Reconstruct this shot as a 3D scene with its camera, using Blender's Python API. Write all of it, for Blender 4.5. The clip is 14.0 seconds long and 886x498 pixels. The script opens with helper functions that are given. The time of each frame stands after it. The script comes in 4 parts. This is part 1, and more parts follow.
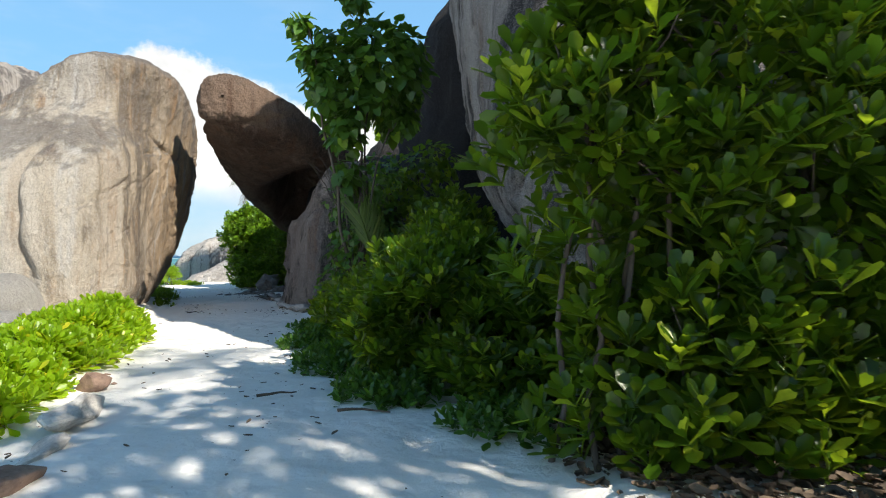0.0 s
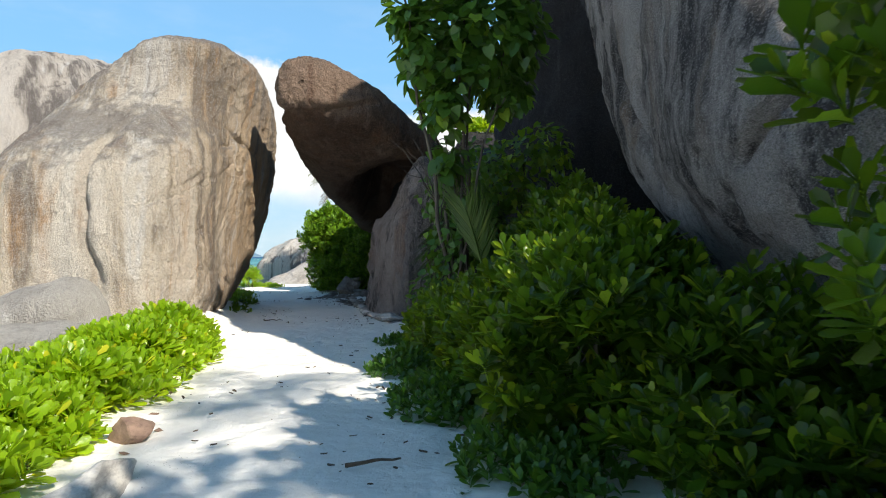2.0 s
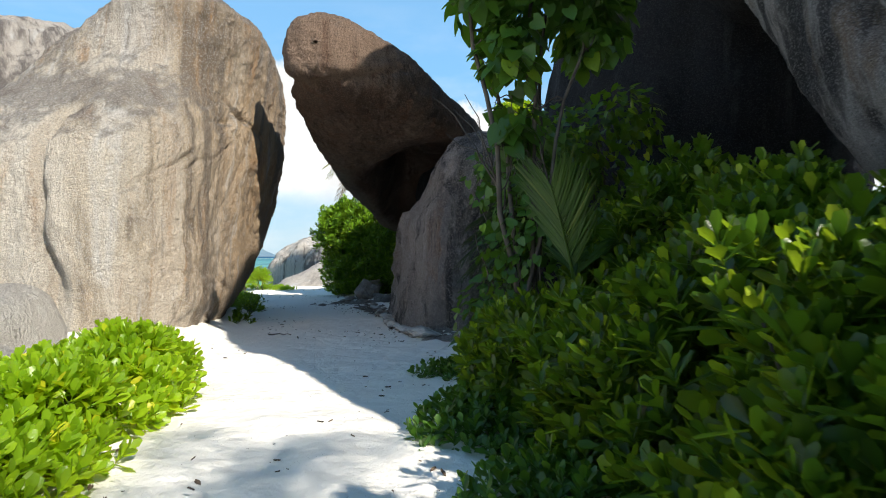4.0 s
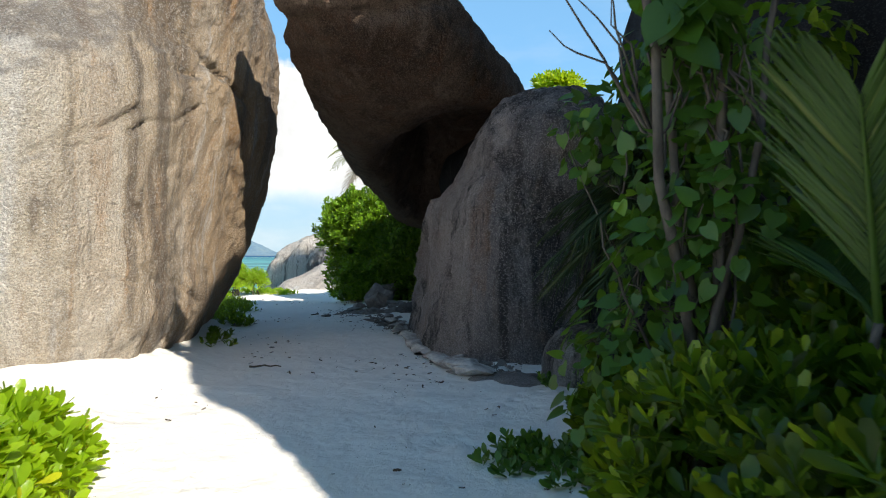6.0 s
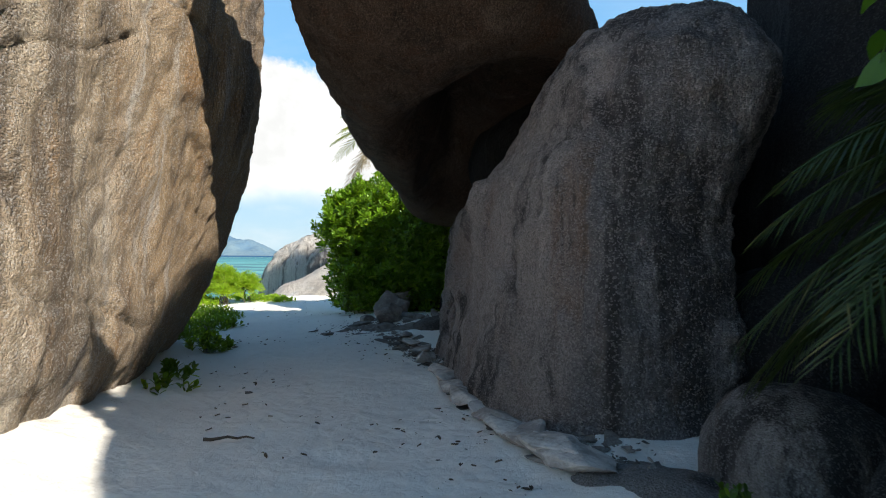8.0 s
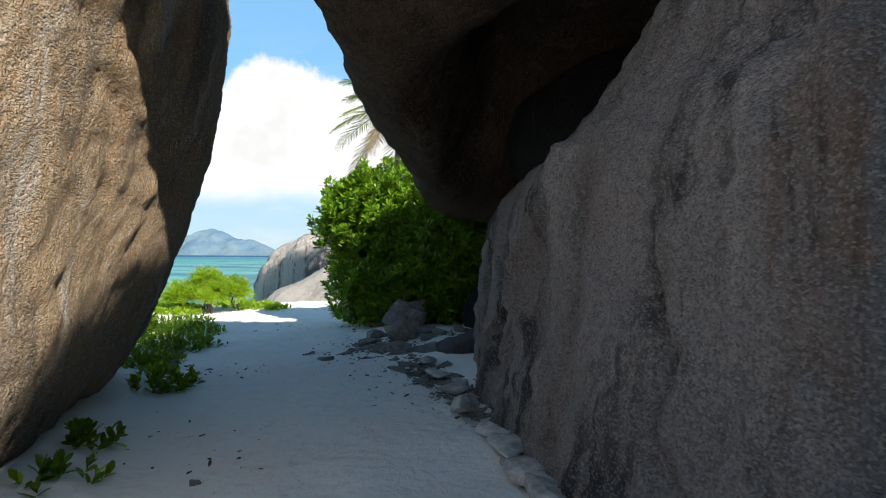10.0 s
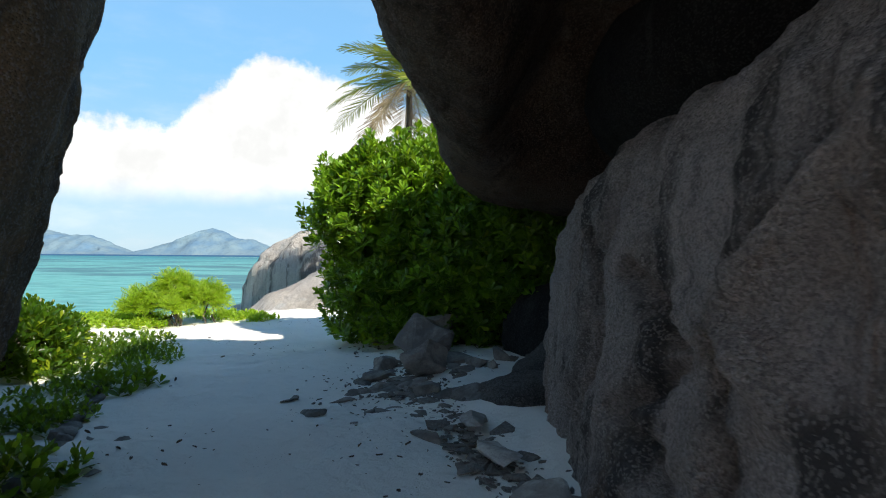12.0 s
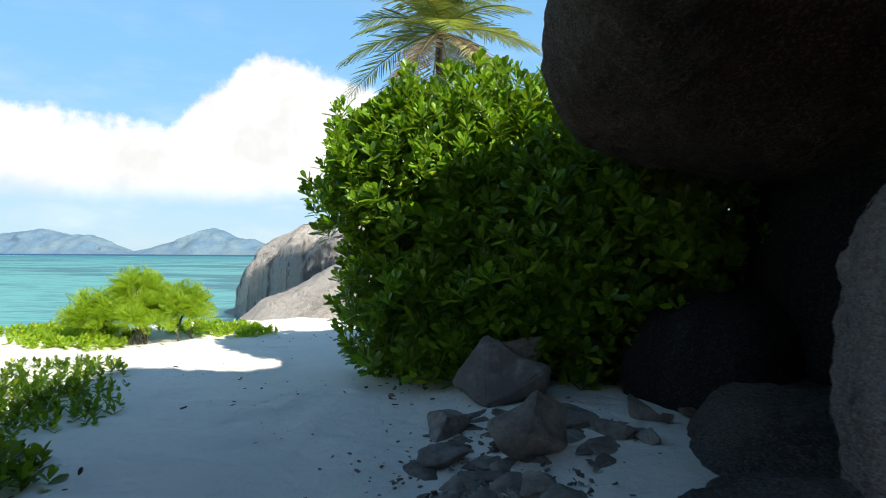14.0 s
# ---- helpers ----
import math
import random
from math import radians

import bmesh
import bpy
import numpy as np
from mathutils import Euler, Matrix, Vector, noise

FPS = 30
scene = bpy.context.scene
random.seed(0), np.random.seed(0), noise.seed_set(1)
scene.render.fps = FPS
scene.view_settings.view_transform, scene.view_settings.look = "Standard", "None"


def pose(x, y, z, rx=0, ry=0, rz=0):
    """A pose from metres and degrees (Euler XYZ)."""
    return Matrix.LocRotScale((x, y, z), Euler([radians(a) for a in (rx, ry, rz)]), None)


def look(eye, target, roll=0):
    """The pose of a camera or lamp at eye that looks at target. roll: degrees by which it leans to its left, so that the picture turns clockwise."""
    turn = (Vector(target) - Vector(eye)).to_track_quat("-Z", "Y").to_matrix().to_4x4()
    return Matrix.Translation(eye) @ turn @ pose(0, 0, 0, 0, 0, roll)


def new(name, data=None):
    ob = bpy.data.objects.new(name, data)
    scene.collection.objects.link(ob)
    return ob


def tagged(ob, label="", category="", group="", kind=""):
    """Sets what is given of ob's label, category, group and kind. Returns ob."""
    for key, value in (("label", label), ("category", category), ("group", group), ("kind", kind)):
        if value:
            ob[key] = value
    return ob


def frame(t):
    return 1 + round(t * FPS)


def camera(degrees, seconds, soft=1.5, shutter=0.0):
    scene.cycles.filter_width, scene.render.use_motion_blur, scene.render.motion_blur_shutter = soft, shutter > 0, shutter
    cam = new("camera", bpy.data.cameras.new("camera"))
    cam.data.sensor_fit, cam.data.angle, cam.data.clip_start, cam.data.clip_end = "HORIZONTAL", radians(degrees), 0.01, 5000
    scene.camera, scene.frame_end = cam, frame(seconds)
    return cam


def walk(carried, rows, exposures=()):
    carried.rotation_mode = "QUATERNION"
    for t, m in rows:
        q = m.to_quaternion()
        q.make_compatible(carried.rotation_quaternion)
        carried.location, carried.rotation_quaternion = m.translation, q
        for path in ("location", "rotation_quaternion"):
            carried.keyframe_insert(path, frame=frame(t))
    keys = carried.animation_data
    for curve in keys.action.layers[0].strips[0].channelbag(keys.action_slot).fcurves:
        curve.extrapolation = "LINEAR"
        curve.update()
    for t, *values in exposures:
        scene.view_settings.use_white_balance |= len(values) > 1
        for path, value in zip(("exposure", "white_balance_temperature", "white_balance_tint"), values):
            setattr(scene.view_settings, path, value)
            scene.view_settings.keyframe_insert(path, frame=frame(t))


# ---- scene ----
cam = camera(70.7, 14.0, soft=1.0, shutter=0.25)
METRES, EYE, TILT, LEAN, TURN = 18.0, 1.22, 0.64, 0.0, 0.0
ROWS = [
    (0.0, 0.0, 0.0, 0.0, -0.0, 0.0, -0.0),
    (0.5, -0.0062, 0.0239, 0.0, 2.62, 0.02, -0.03),
    (1.0, -0.0145, 0.0484, 0.0002, 4.95, 0.08, -0.06),
    (1.5, -0.0234, 0.073, 0.0004, 6.19, 0.11, -0.09),
    (2.0, -0.0321, 0.0969, 0.0003, 6.89, 0.12, -0.08),
    (2.5, -0.0412, 0.1232, 0.0003, 7.34, 0.11, -0.06),
    (3.0, -0.0509, 0.1511, 0.0001, 7.67, 0.12, -0.07),
    (5.5, -0.1117, 0.333, -0.001, 8.6, 0.06, -0.26),
    (6.0, -0.1241, 0.3698, -0.0009, 8.66, 0.05, -0.24),
    (6.5, -0.1366, 0.4066, -0.0006, 8.73, 0.06, -0.26),
    (7.0, -0.149, 0.4429, -0.0004, 8.78, 0.08, -0.25),
    (7.5, -0.1612, 0.4789, 0.0001, 8.86, 0.08, -0.24),
    (8.0, -0.1723, 0.5111, 0.0003, 8.88, 0.06, -0.27),
    (10.5, -0.2248, 0.6699, 0.0003, 9.03, 0.03, -0.18),
    (11.0, -0.2365, 0.7077, -0.0001, 9.04, 0.04, -0.24),
    (11.5, -0.2488, 0.7485, -0.0004, 9.09, 0.07, -0.29),
    (12.0, -0.2616, 0.7864, -0.0016, 9.08, 0.05, -0.3),
    (12.5, -0.2772, 0.8219, -0.0031, 9.1, 0.03, -0.31),
    (13.0, -0.2947, 0.86, -0.0042, 9.16, -0.0, -0.31),
    (13.5, -0.312, 0.9011, -0.006, 9.15, 0.03, -0.25),
    (14.0, -0.3278, 0.944, -0.0072, 9.16, -0.01, -0.22),
]
walk(cam, [(t, pose(0, 0, EYE, TILT, LEAN, TURN) @ pose(METRES * x, METRES * y, METRES * z, 90 + pitch, roll, yaw)) for t, x, y, z, yaw, pitch, roll in ROWS])

# ---- world, sun ----
SUN_AZ, SUN_EL = 133.5, 36.5      # azimuth clockwise from +y, elevation, degrees
sun_dir = Vector((math.sin(radians(SUN_AZ)) * math.cos(radians(SUN_EL)), math.cos(radians(SUN_AZ)) * math.cos(radians(SUN_EL)), math.sin(radians(SUN_EL))))
sun = new("sun", bpy.data.lights.new("sun", "SUN"))
sun.data.energy, sun.data.angle, sun.data.color = 5.0, radians(0.6), (1.0, 0.95, 0.86)
sun.matrix_world = look((0, 0, 40), Vector((0, 0, 40)) - sun_dir)
scene.view_settings.exposure = 0.66
scene.view_settings.use_white_balance = True
scene.view_settings.white_balance_temperature = 6850


class Nodes:
    """Short hand for node trees."""

    def __init__(self, tree):
        self.t = tree
        tree.nodes.clear()

    def n(self, kind, ins=None, **props):
        node = self.t.nodes.new(kind)
        for k, v in props.items():
            setattr(node, k, v)
        for k, v in (ins or {}).items():
            sock = node.inputs[k]
            if isinstance(v, bpy.types.NodeSocket):
                self.t.links.new(v, sock)
            else:
                sock.default_value = v
        return node

    def math(self, op, a, b=0.0, c=0.0, clamp=False):
        return self.n("ShaderNodeMath", {0: a, 1: b, 2: c}, operation=op, use_clamp=clamp).outputs[0]

    def remap(self, v, a, b, c=0.0, d=1.0, smooth=True):
        return self.n("ShaderNodeMapRange", {0: v, 1: a, 2: b, 3: c, 4: d}, interpolation_type="SMOOTHSTEP" if smooth else "LINEAR").outputs[0]

    def noise(self, vec, scale, detail=4.0, rough=0.55, out=0, dist=0.0):
        return self.n("ShaderNodeTexNoise", {"Vector": vec, "Scale": scale, "Detail": detail, "Roughness": rough, "Distortion": dist}).outputs[out]

    def mix(self, f, a, b, blend="MIX"):
        node = self.n("ShaderNodeMix", data_type="RGBA", blend_type=blend, clamp_factor=True)
        for i, v in ((0, f), (6, a), (7, b)):
            if isinstance(v, bpy.types.NodeSocket):
                self.t.links.new(v, node.inputs[i])
            else:
                node.inputs[i].default_value = v if i == 0 else (*v, 1) if len(v) == 3 else v
        return node.outputs[2]

    def scaled(self, vec, s):
        return self.n("ShaderNodeMapping", {"Vector": vec, "Scale": s}).outputs[0]


def make_world():
    world = bpy.data.worlds.new("world")
    world.use_nodes = True
    scene.world = world
    g = Nodes(world.node_tree)
    sky = g.n("ShaderNodeTexSky", sky_type="NISHITA", sun_disc=False, sun_elevation=radians(SUN_EL), sun_rotation=radians(SUN_AZ),
              air_density=1.0, dust_density=0.4, ozone_density=2.2)
    way = g.n("ShaderNodeTexCoord").outputs["Generated"]
    xyz = g.n("ShaderNodeSeparateXYZ", {0: way})
    az = g.math("ARCTAN2", xyz.outputs[0], xyz.outputs[1])
    el = g.math("ARCSINE", xyz.outputs[2])
    flat = g.n("ShaderNodeCombineXYZ", {0: az, 1: el, 2: 0.0}).outputs[0]
    # a bank of cumulus over the sea: flat hazy base, billowing top
    puffs = g.noise(flat, 15.0, 7.0, 0.62)
    lobes = g.noise(g.n("ShaderNodeCombineXYZ", {0: az, 1: 0.0, 2: 3.7}).outputs[0], 6.0, 2.0)
    rise = g.math("SUBTRACT", g.remap(az, -0.60, -0.45, 0.0, 0.098), g.remap(az, -0.43, -0.16, 0.0, 0.065))
    top = g.math("ADD", g.math("ADD", g.math("MULTIPLY_ADD", lobes, 0.05, 0.172), rise), g.math("MULTIPLY", g.math("SUBTRACT", puffs, 0.5), 0.085))
    body = g.remap(g.math("SUBTRACT", top, el), -0.004, 0.018)
    base = g.remap(g.math("ADD", el, g.math("MULTIPLY", g.math("SUBTRACT", g.noise(flat, 7.0, 5.0), 0.5), 0.05)), 0.065, 0.115)
    cloud = g.math("MULTIPLY", body, base)
    veil = g.math("MULTIPLY", g.remap(g.noise(g.scaled(flat, (1, 3, 1)), 5.0, 5.0, 0.6), 0.42, 0.7), g.math("MULTIPLY", g.remap(el, 0.5, 0.05), 0.5))
    haze = g.remap(el, 1.15, 0.1, 0.0, 0.85)
    cover = g.math("MAXIMUM", g.math("MAXIMUM", cloud, g.math("MULTIPLY", veil, 0.55)), 0.0)
    shade = g.remap(g.noise(flat, 9.0, 5.0, 0.6), 0.35, 0.65, 0.82, 1.04)
    white = g.n("ShaderNodeVectorMath", {0: (10.8, 11.2, 11.6), "Scale": shade}, operation="SCALE").outputs[0]
    blue = g.n("ShaderNodeMix", {0: 1.0, 6: sky.outputs[0], 7: (1.0, 1.35, 1.4, 1)}, data_type="RGBA", blend_type="MULTIPLY").outputs[2]
    near = g.mix(g.remap(el, 0.30, 0.0), (2.8, 6.5, 11.3), (5.4, 7.6, 9.8))
    col = g.mix(haze, blue, near)
    col = g.mix(cover, col, white)
    bg = g.n("ShaderNodeBackground", {"Color": col, "Strength": 0.066})
    g.n("ShaderNodeOutputWorld", {0: bg.outputs[0]})


make_world()

# ---- materials ----


def material(name):
    m = bpy.data.materials.new(name)
    m.use_nodes = True
    return m, Nodes(m.node_tree)


def finish(g, shader, disp=None):
    g.n("ShaderNodeOutputMaterial", {"Surface": shader})


def granite(name, light, dark, stain, streak=0.6, rust=None, lichen=0.0, wash=(), run_size=1.0, patch=0.6, fleck=0.45, crystal=85.0):
    """Weathered coarse granite: crystals, soft bands and rain streaks down its face, rough dark patches, rust runs,
    lichen on top.
    wash: broad weathering, and on some rocks painted light and shade, (direction, from, to, colour, amount)."""
    m, g = material(name)
    geo = g.n("ShaderNodeNewGeometry")
    pos = geo.outputs["Position"]
    tall = g.scaled(pos, (1, 1, 0.42))
    cell = g.n("ShaderNodeTexVoronoi", {"Vector": pos, "Scale": crystal})
    cry = g.n("ShaderNodeSeparateColor", {0: cell.outputs["Color"]}).outputs[0]
    grain = g.noise(pos, 120, 2.0, 0.7)
    knobs = g.noise(pos, 26, 4.0, 0.65)
    broad = g.noise(pos, 0.5, 4.0, 0.6)
    mottle = g.noise(tall, 2.6, 8.0, 0.70)
    k = 1.0 / run_size
    band = g.noise(g.scaled(pos, (1.1 * k, 1.1 * k, 0.10)), 1.0, 4.0, 0.55, dist=0.4)
    run = g.noise(g.scaled(pos, (2.1 * k, 2.1 * k, 0.16)), 1.2, 5.0, 0.62, dist=0.7)
    run2 = g.noise(g.scaled(pos, (6.0 * k, 6.0 * k, 0.30)), 1.3, 4.0, 0.6, dist=0.5)
    pale = tuple(min(0.78, c * 1.3 + 0.05) for c in light)
    col = g.mix(g.remap(band, 0.40, 0.60), light, stain)
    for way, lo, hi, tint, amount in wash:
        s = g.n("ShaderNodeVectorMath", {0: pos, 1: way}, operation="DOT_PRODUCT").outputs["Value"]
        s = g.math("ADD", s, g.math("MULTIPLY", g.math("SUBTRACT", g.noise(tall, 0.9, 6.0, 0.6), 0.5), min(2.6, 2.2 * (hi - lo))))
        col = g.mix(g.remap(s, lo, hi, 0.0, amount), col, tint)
    if rust:
        col = g.mix(g.math("MULTIPLY", g.remap(run, 0.50, 0.66), g.remap(broad, 0.42, 0.58, 0.15, 0.9)), col, rust)
    col = g.mix(g.remap(run, 0.44, 0.32, 0.0, 0.55), col, pale)
    col = g.mix(g.math("MULTIPLY", g.math("MULTIPLY", g.remap(band, 0.52, 0.60), g.remap(g.noise(g.scaled(pos, (3.2, 3.2, 0.35)), 1.0, 5.0, 0.65), 0.40, 0.56)), streak), col, dark)
    col = g.mix(g.math("MULTIPLY", g.math("MULTIPLY", g.remap(run2, 0.52, 0.68), g.remap(broad, 0.42, 0.58)), streak * 0.8), col, dark)
    if lichen:
        up = g.n("ShaderNodeSeparateXYZ", {0: geo.outputs["Normal"]}).outputs[2]
        col = g.mix(g.math("MULTIPLY", g.remap(g.math("ADD", up, g.math("MULTIPLY", g.math("SUBTRACT", mottle, 0.5), 0.9)), 0.2, 0.7), lichen), col, tuple(0.5 * (x + y) for x, y in zip(dark, (0.25, 0.24, 0.235))))
    spots = g.math("MULTIPLY", g.remap(mottle, 0.47, 0.57), g.remap(g.noise(tall, 1.0, 4.0, 0.6, dist=0.6), 0.50, 0.60))
    col = g.mix(g.math("MULTIPLY", spots, patch), col, dark)
    col = g.mix(g.remap(cry, 0.34, 0.26, 0.0, fleck), col, dark)
    col = g.mix(g.remap(cry, 0.74, 0.82, 0.0, fleck), col, pale)
    col = g.mix(g.remap(knobs, 0.52, 0.68, 0.0, 0.16), col, dark)
    col = g.mix(g.remap(grain, 0.48, 0.62, 0.0, 0.35), col, dark)
    rough = g.noise(g.scaled(pos, (1, 1, 0.6)), 9.0, 7.0, 0.70)
    height = g.math("ADD", g.math("MULTIPLY", cell.outputs["Distance"], -0.25), g.math("ADD", g.math("MULTIPLY", mottle, 0.9), g.math("ADD", g.math("MULTIPLY", knobs, 0.7), g.math("MULTIPLY", rough, 1.5))))
    bump = g.n("ShaderNodeBump", {"Height": height, "Strength": 1.0, "Distance": 0.12}).outputs[0]
    s = g.n("ShaderNodeBsdfPrincipled", {"Base Color": col, "Roughness": 0.88, "Normal": bump, "Specular IOR Level": 0.3})
    finish(g, s.outputs[0])
    return m


def sand_material():
    m, g = material("coral_sand")
    pos = g.n("ShaderNodeNewGeometry").outputs["Position"]
    fine = g.noise(pos, 220.0, 2.0, 0.7)
    mid = g.noise(pos, 9.0, 6.0, 0.65)
    broad = g.noise(pos, 0.7, 4.0)
    specks = g.n("ShaderNodeTexVoronoi", {"Vector": pos, "Scale": 38.0}, feature="F1").outputs["Distance"]
    keep = g.math("MULTIPLY", g.remap(specks, 0.16, 0.10), g.remap(g.noise(pos, 1.6, 4.0), 0.52, 0.68))
    col = g.mix(broad, (0.85, 0.82, 0.77), (0.90, 0.875, 0.825))
    col = g.mix(g.remap(mid, 0.52, 0.75, 0.0, 0.18), col, (0.50, 0.46, 0.40))
    col = g.mix(g.remap(fine, 0.55, 0.8, 0.0, 0.18), col, (0.45, 0.41, 0.36))
    col = g.mix(g.math("MULTIPLY", keep, 0.75), col, (0.13, 0.10, 0.08))
    h = g.math("ADD", g.math("MULTIPLY", mid, 1.0), g.math("MULTIPLY", fine, 0.12))
    dents = g.n("ShaderNodeTexVoronoi", {"Vector": pos, "Scale": 5.5}, feature="SMOOTH_F1").outputs["Distance"]
    h = g.math("ADD", h, g.math("MULTIPLY", g.remap(dents, 0.0, 0.5), g.remap(g.noise(pos, 0.8, 3.0), 0.4, 0.65, 0.0, 0.7)))
    bump = g.n("ShaderNodeBump", {"Height": h, "Strength": 0.85, "Distance": 0.045}).outputs[0]
    s = g.n("ShaderNodeBsdfPrincipled", {"Base Color": col, "Roughness": 0.95, "Normal": bump, "Specular IOR Level": 0.2})
    finish(g, s.outputs[0])
    return m


def leaf_material(name, dark, light, young, rough=0.33, thin=0.45, fresh=0.955):
    m, g = material(name)
    geo = g.n("ShaderNodeNewGeometry")
    rnd = g.math("FRACT", g.math("ADD", geo.outputs["Random Per Island"], g.n("ShaderNodeObjectInfo").outputs["Random"]))
    patch = g.noise(geo.outputs["Position"], 2.2, 3.0)
    col = g.mix(rnd, dark, light)
    col = g.mix(g.math("MULTIPLY", g.remap(patch, 0.5, 0.7), 0.6), col, light)
    col = g.mix(g.remap(rnd, fresh, fresh + 0.03), col, young)
    vein = g.noise(geo.outputs["Position"], 45.0, 3.0)
    col = g.mix(g.remap(vein, 0.45, 0.8, 0.0, 0.3), col, dark)
    bump = g.n("ShaderNodeBump", {"Height": vein, "Strength": 0.25, "Distance": 0.01}).outputs[0]
    p = g.n("ShaderNodeBsdfPrincipled", {"Base Color": col, "Roughness": rough, "Normal": bump, "Specular IOR Level": 0.5})
    glow = g.mix(0.5, col, young)
    glow = g.n("ShaderNodeMix", {0: 1.0, 6: glow, 7: (1.6, 1.7, 1.0, 1)}, data_type="RGBA", blend_type="MULTIPLY").outputs[2]
    t = g.n("ShaderNodeBsdfTranslucent", {"Color": glow})
    s = g.n("ShaderNodeMixShader", {0: thin, 1: p.outputs[0], 2: t.outputs[0]})
    finish(g, s.outputs[0])
    return m


def plain(name, a, b, scale=6.0, rough=0.85, bump=0.4, stretch=(1, 1, 1), dist=0.01):
    m, g = material(name)
    pos = g.n("ShaderNodeTexCoord").outputs["Object"]
    v = g.noise(g.scaled(pos, stretch), scale, 6.0, 0.65)
    w = g.noise(g.scaled(pos, stretch), scale * 6, 3.0, 0.65)
    rnd = g.n("ShaderNodeNewGeometry").outputs["Random Per Island"]
    col = g.mix(g.remap(g.math("ADD", v, g.math("MULTIPLY", g.math("SUBTRACT", rnd, 0.5), 0.25)), 0.35, 0.68), a, b)
    col = g.mix(g.remap(w, 0.45, 0.75, 0.0, 0.35), col, tuple(c * 0.5 for c in a))
    n = g.n("ShaderNodeBump", {"Height": g.math("ADD", v, g.math("MULTIPLY", w, 0.4)), "Strength": bump, "Distance": dist}).outputs[0]
    s = g.n("ShaderNodeBsdfPrincipled", {"Base Color": col, "Roughness": rough, "Normal": n, "Specular IOR Level": 0.3})
    finish(g, s.outputs[0])
    return m


def water_material():
    m, g = material("lagoon_water")
    pos = g.n("ShaderNodeNewGeometry").outputs["Position"]
    y = g.n("ShaderNodeSeparateXYZ", {0: pos}).outputs[1]
    patches = g.noise(g.scaled(pos, (0.06, 0.10, 1)), 1.0, 5.0, 0.6)
    near = g.noise(g.scaled(pos, (0.35, 0.8, 1)), 1.0, 4.0, 0.6)
    col = g.mix(g.remap(y, 45.0, 420.0), (0.12, 0.36, 0.35), (0.03, 0.24, 0.285))
    col = g.mix(g.remap(patches, 0.46, 0.58, 0.0, 0.8), col, (0.05, 0.14, 0.18))
    col = g.mix(g.remap(near, 0.55, 0.7, 0.0, 0.45), col, (0.07, 0.22, 0.19))
    col = g.mix(g.remap(y, 480.0, 800.0), col, (0.008, 0.06, 0.16))
    chop = g.noise(g.scaled(pos, (0.5, 2.4, 1)), 1.0, 5.0, 0.7)
    col = g.mix(g.remap(chop, 0.45, 0.62, 0.0, 0.45), col, (0.03, 0.13, 0.17))
    col = g.mix(g.remap(chop, 0.42, 0.32, 0.0, 0.4), col, (0.25, 0.42, 0.42))
    reef = g.math("MULTIPLY", g.remap(g.math("ABSOLUTE", g.math("SUBTRACT", y, 470.0)), 25.0, 8.0), g.remap(g.noise(g.scaled(pos, (0.02, 0.02, 1)), 1.0, 3.0), 0.5, 0.6))
    col = g.mix(reef, col, (0.8, 0.85, 0.85))
    rip = g.math("ADD", g.noise(g.scaled(pos, (0.9, 2.2, 1)), 1.0, 4.0), g.math("MULTIPLY", g.noise(pos, 4.0, 3.0), 0.2))
    n = g.n("ShaderNodeBump", {"Height": rip, "Strength": 0.35, "Distance": 0.15}).outputs[0]
    deep = g.n("ShaderNodeBsdfDiffuse", {"Color": col})
    gloss = g.n("ShaderNodeBsdfGlossy", {"Color": (1, 1, 1, 1), "Roughness": 0.25, "Normal": n})
    s = g.n("ShaderNodeMixShader", {0: 0.10, 1: deep.outputs[0], 2: gloss.outputs[0]})
    finish(g, s.outputs[0])
    return m


M_LEFT = granite("granite_warm", (0.75, 0.69, 0.60), (0.16, 0.13, 0.105), (0.64, 0.55, 0.43), 0.75, (0.46, 0.26, 0.115), 0.75, [((0.7, 0.4, 0.0), -0.4, 1.7, (0.52, 0.34, 0.18), 0.85), ((0.1, 0.3, 0.9), 6.8, 8.4, (0.27, 0.225, 0.18), 0.65)], patch=0.4, fleck=0.32)
# Pale wash over dark base: sunlit cap and shaded underside put into colour.
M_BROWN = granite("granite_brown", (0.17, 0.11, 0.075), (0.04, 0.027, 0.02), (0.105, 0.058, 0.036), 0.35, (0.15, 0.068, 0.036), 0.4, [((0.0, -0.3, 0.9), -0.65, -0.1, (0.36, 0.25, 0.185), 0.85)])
M_GREY = granite("granite_grey", (0.48, 0.455, 0.445), (0.045, 0.043, 0.045), (0.40, 0.37, 0.355), 1.0, (0.24, 0.17, 0.12), 0.3, run_size=1.15, patch=0.95, fleck=0.25, crystal=110.0)
# Wash paints the turned near face darker, as shade falls there.
M_SLAB = granite("granite_slab", (0.51, 0.43, 0.40), (0.075, 0.066, 0.064), (0.43, 0.36, 0.33), 1.0, (0.32, 0.205, 0.15), 0.2, [((0.55, -0.83, 0.0), -13.2, -12.9, (0.22, 0.20, 0.20), 0.75)], 0.9, 0.95, 0.34, 85.0)
M_LOW = granite("granite_low", (0.60, 0.57, 0.53), (0.20, 0.18, 0.165), (0.50, 0.47, 0.43), 0.3, None, 0.0, patch=0.3, fleck=0.2)
# Darker granite copy with the hollow's shade put into its colour.
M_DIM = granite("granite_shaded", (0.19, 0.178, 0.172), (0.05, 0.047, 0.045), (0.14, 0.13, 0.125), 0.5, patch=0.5)
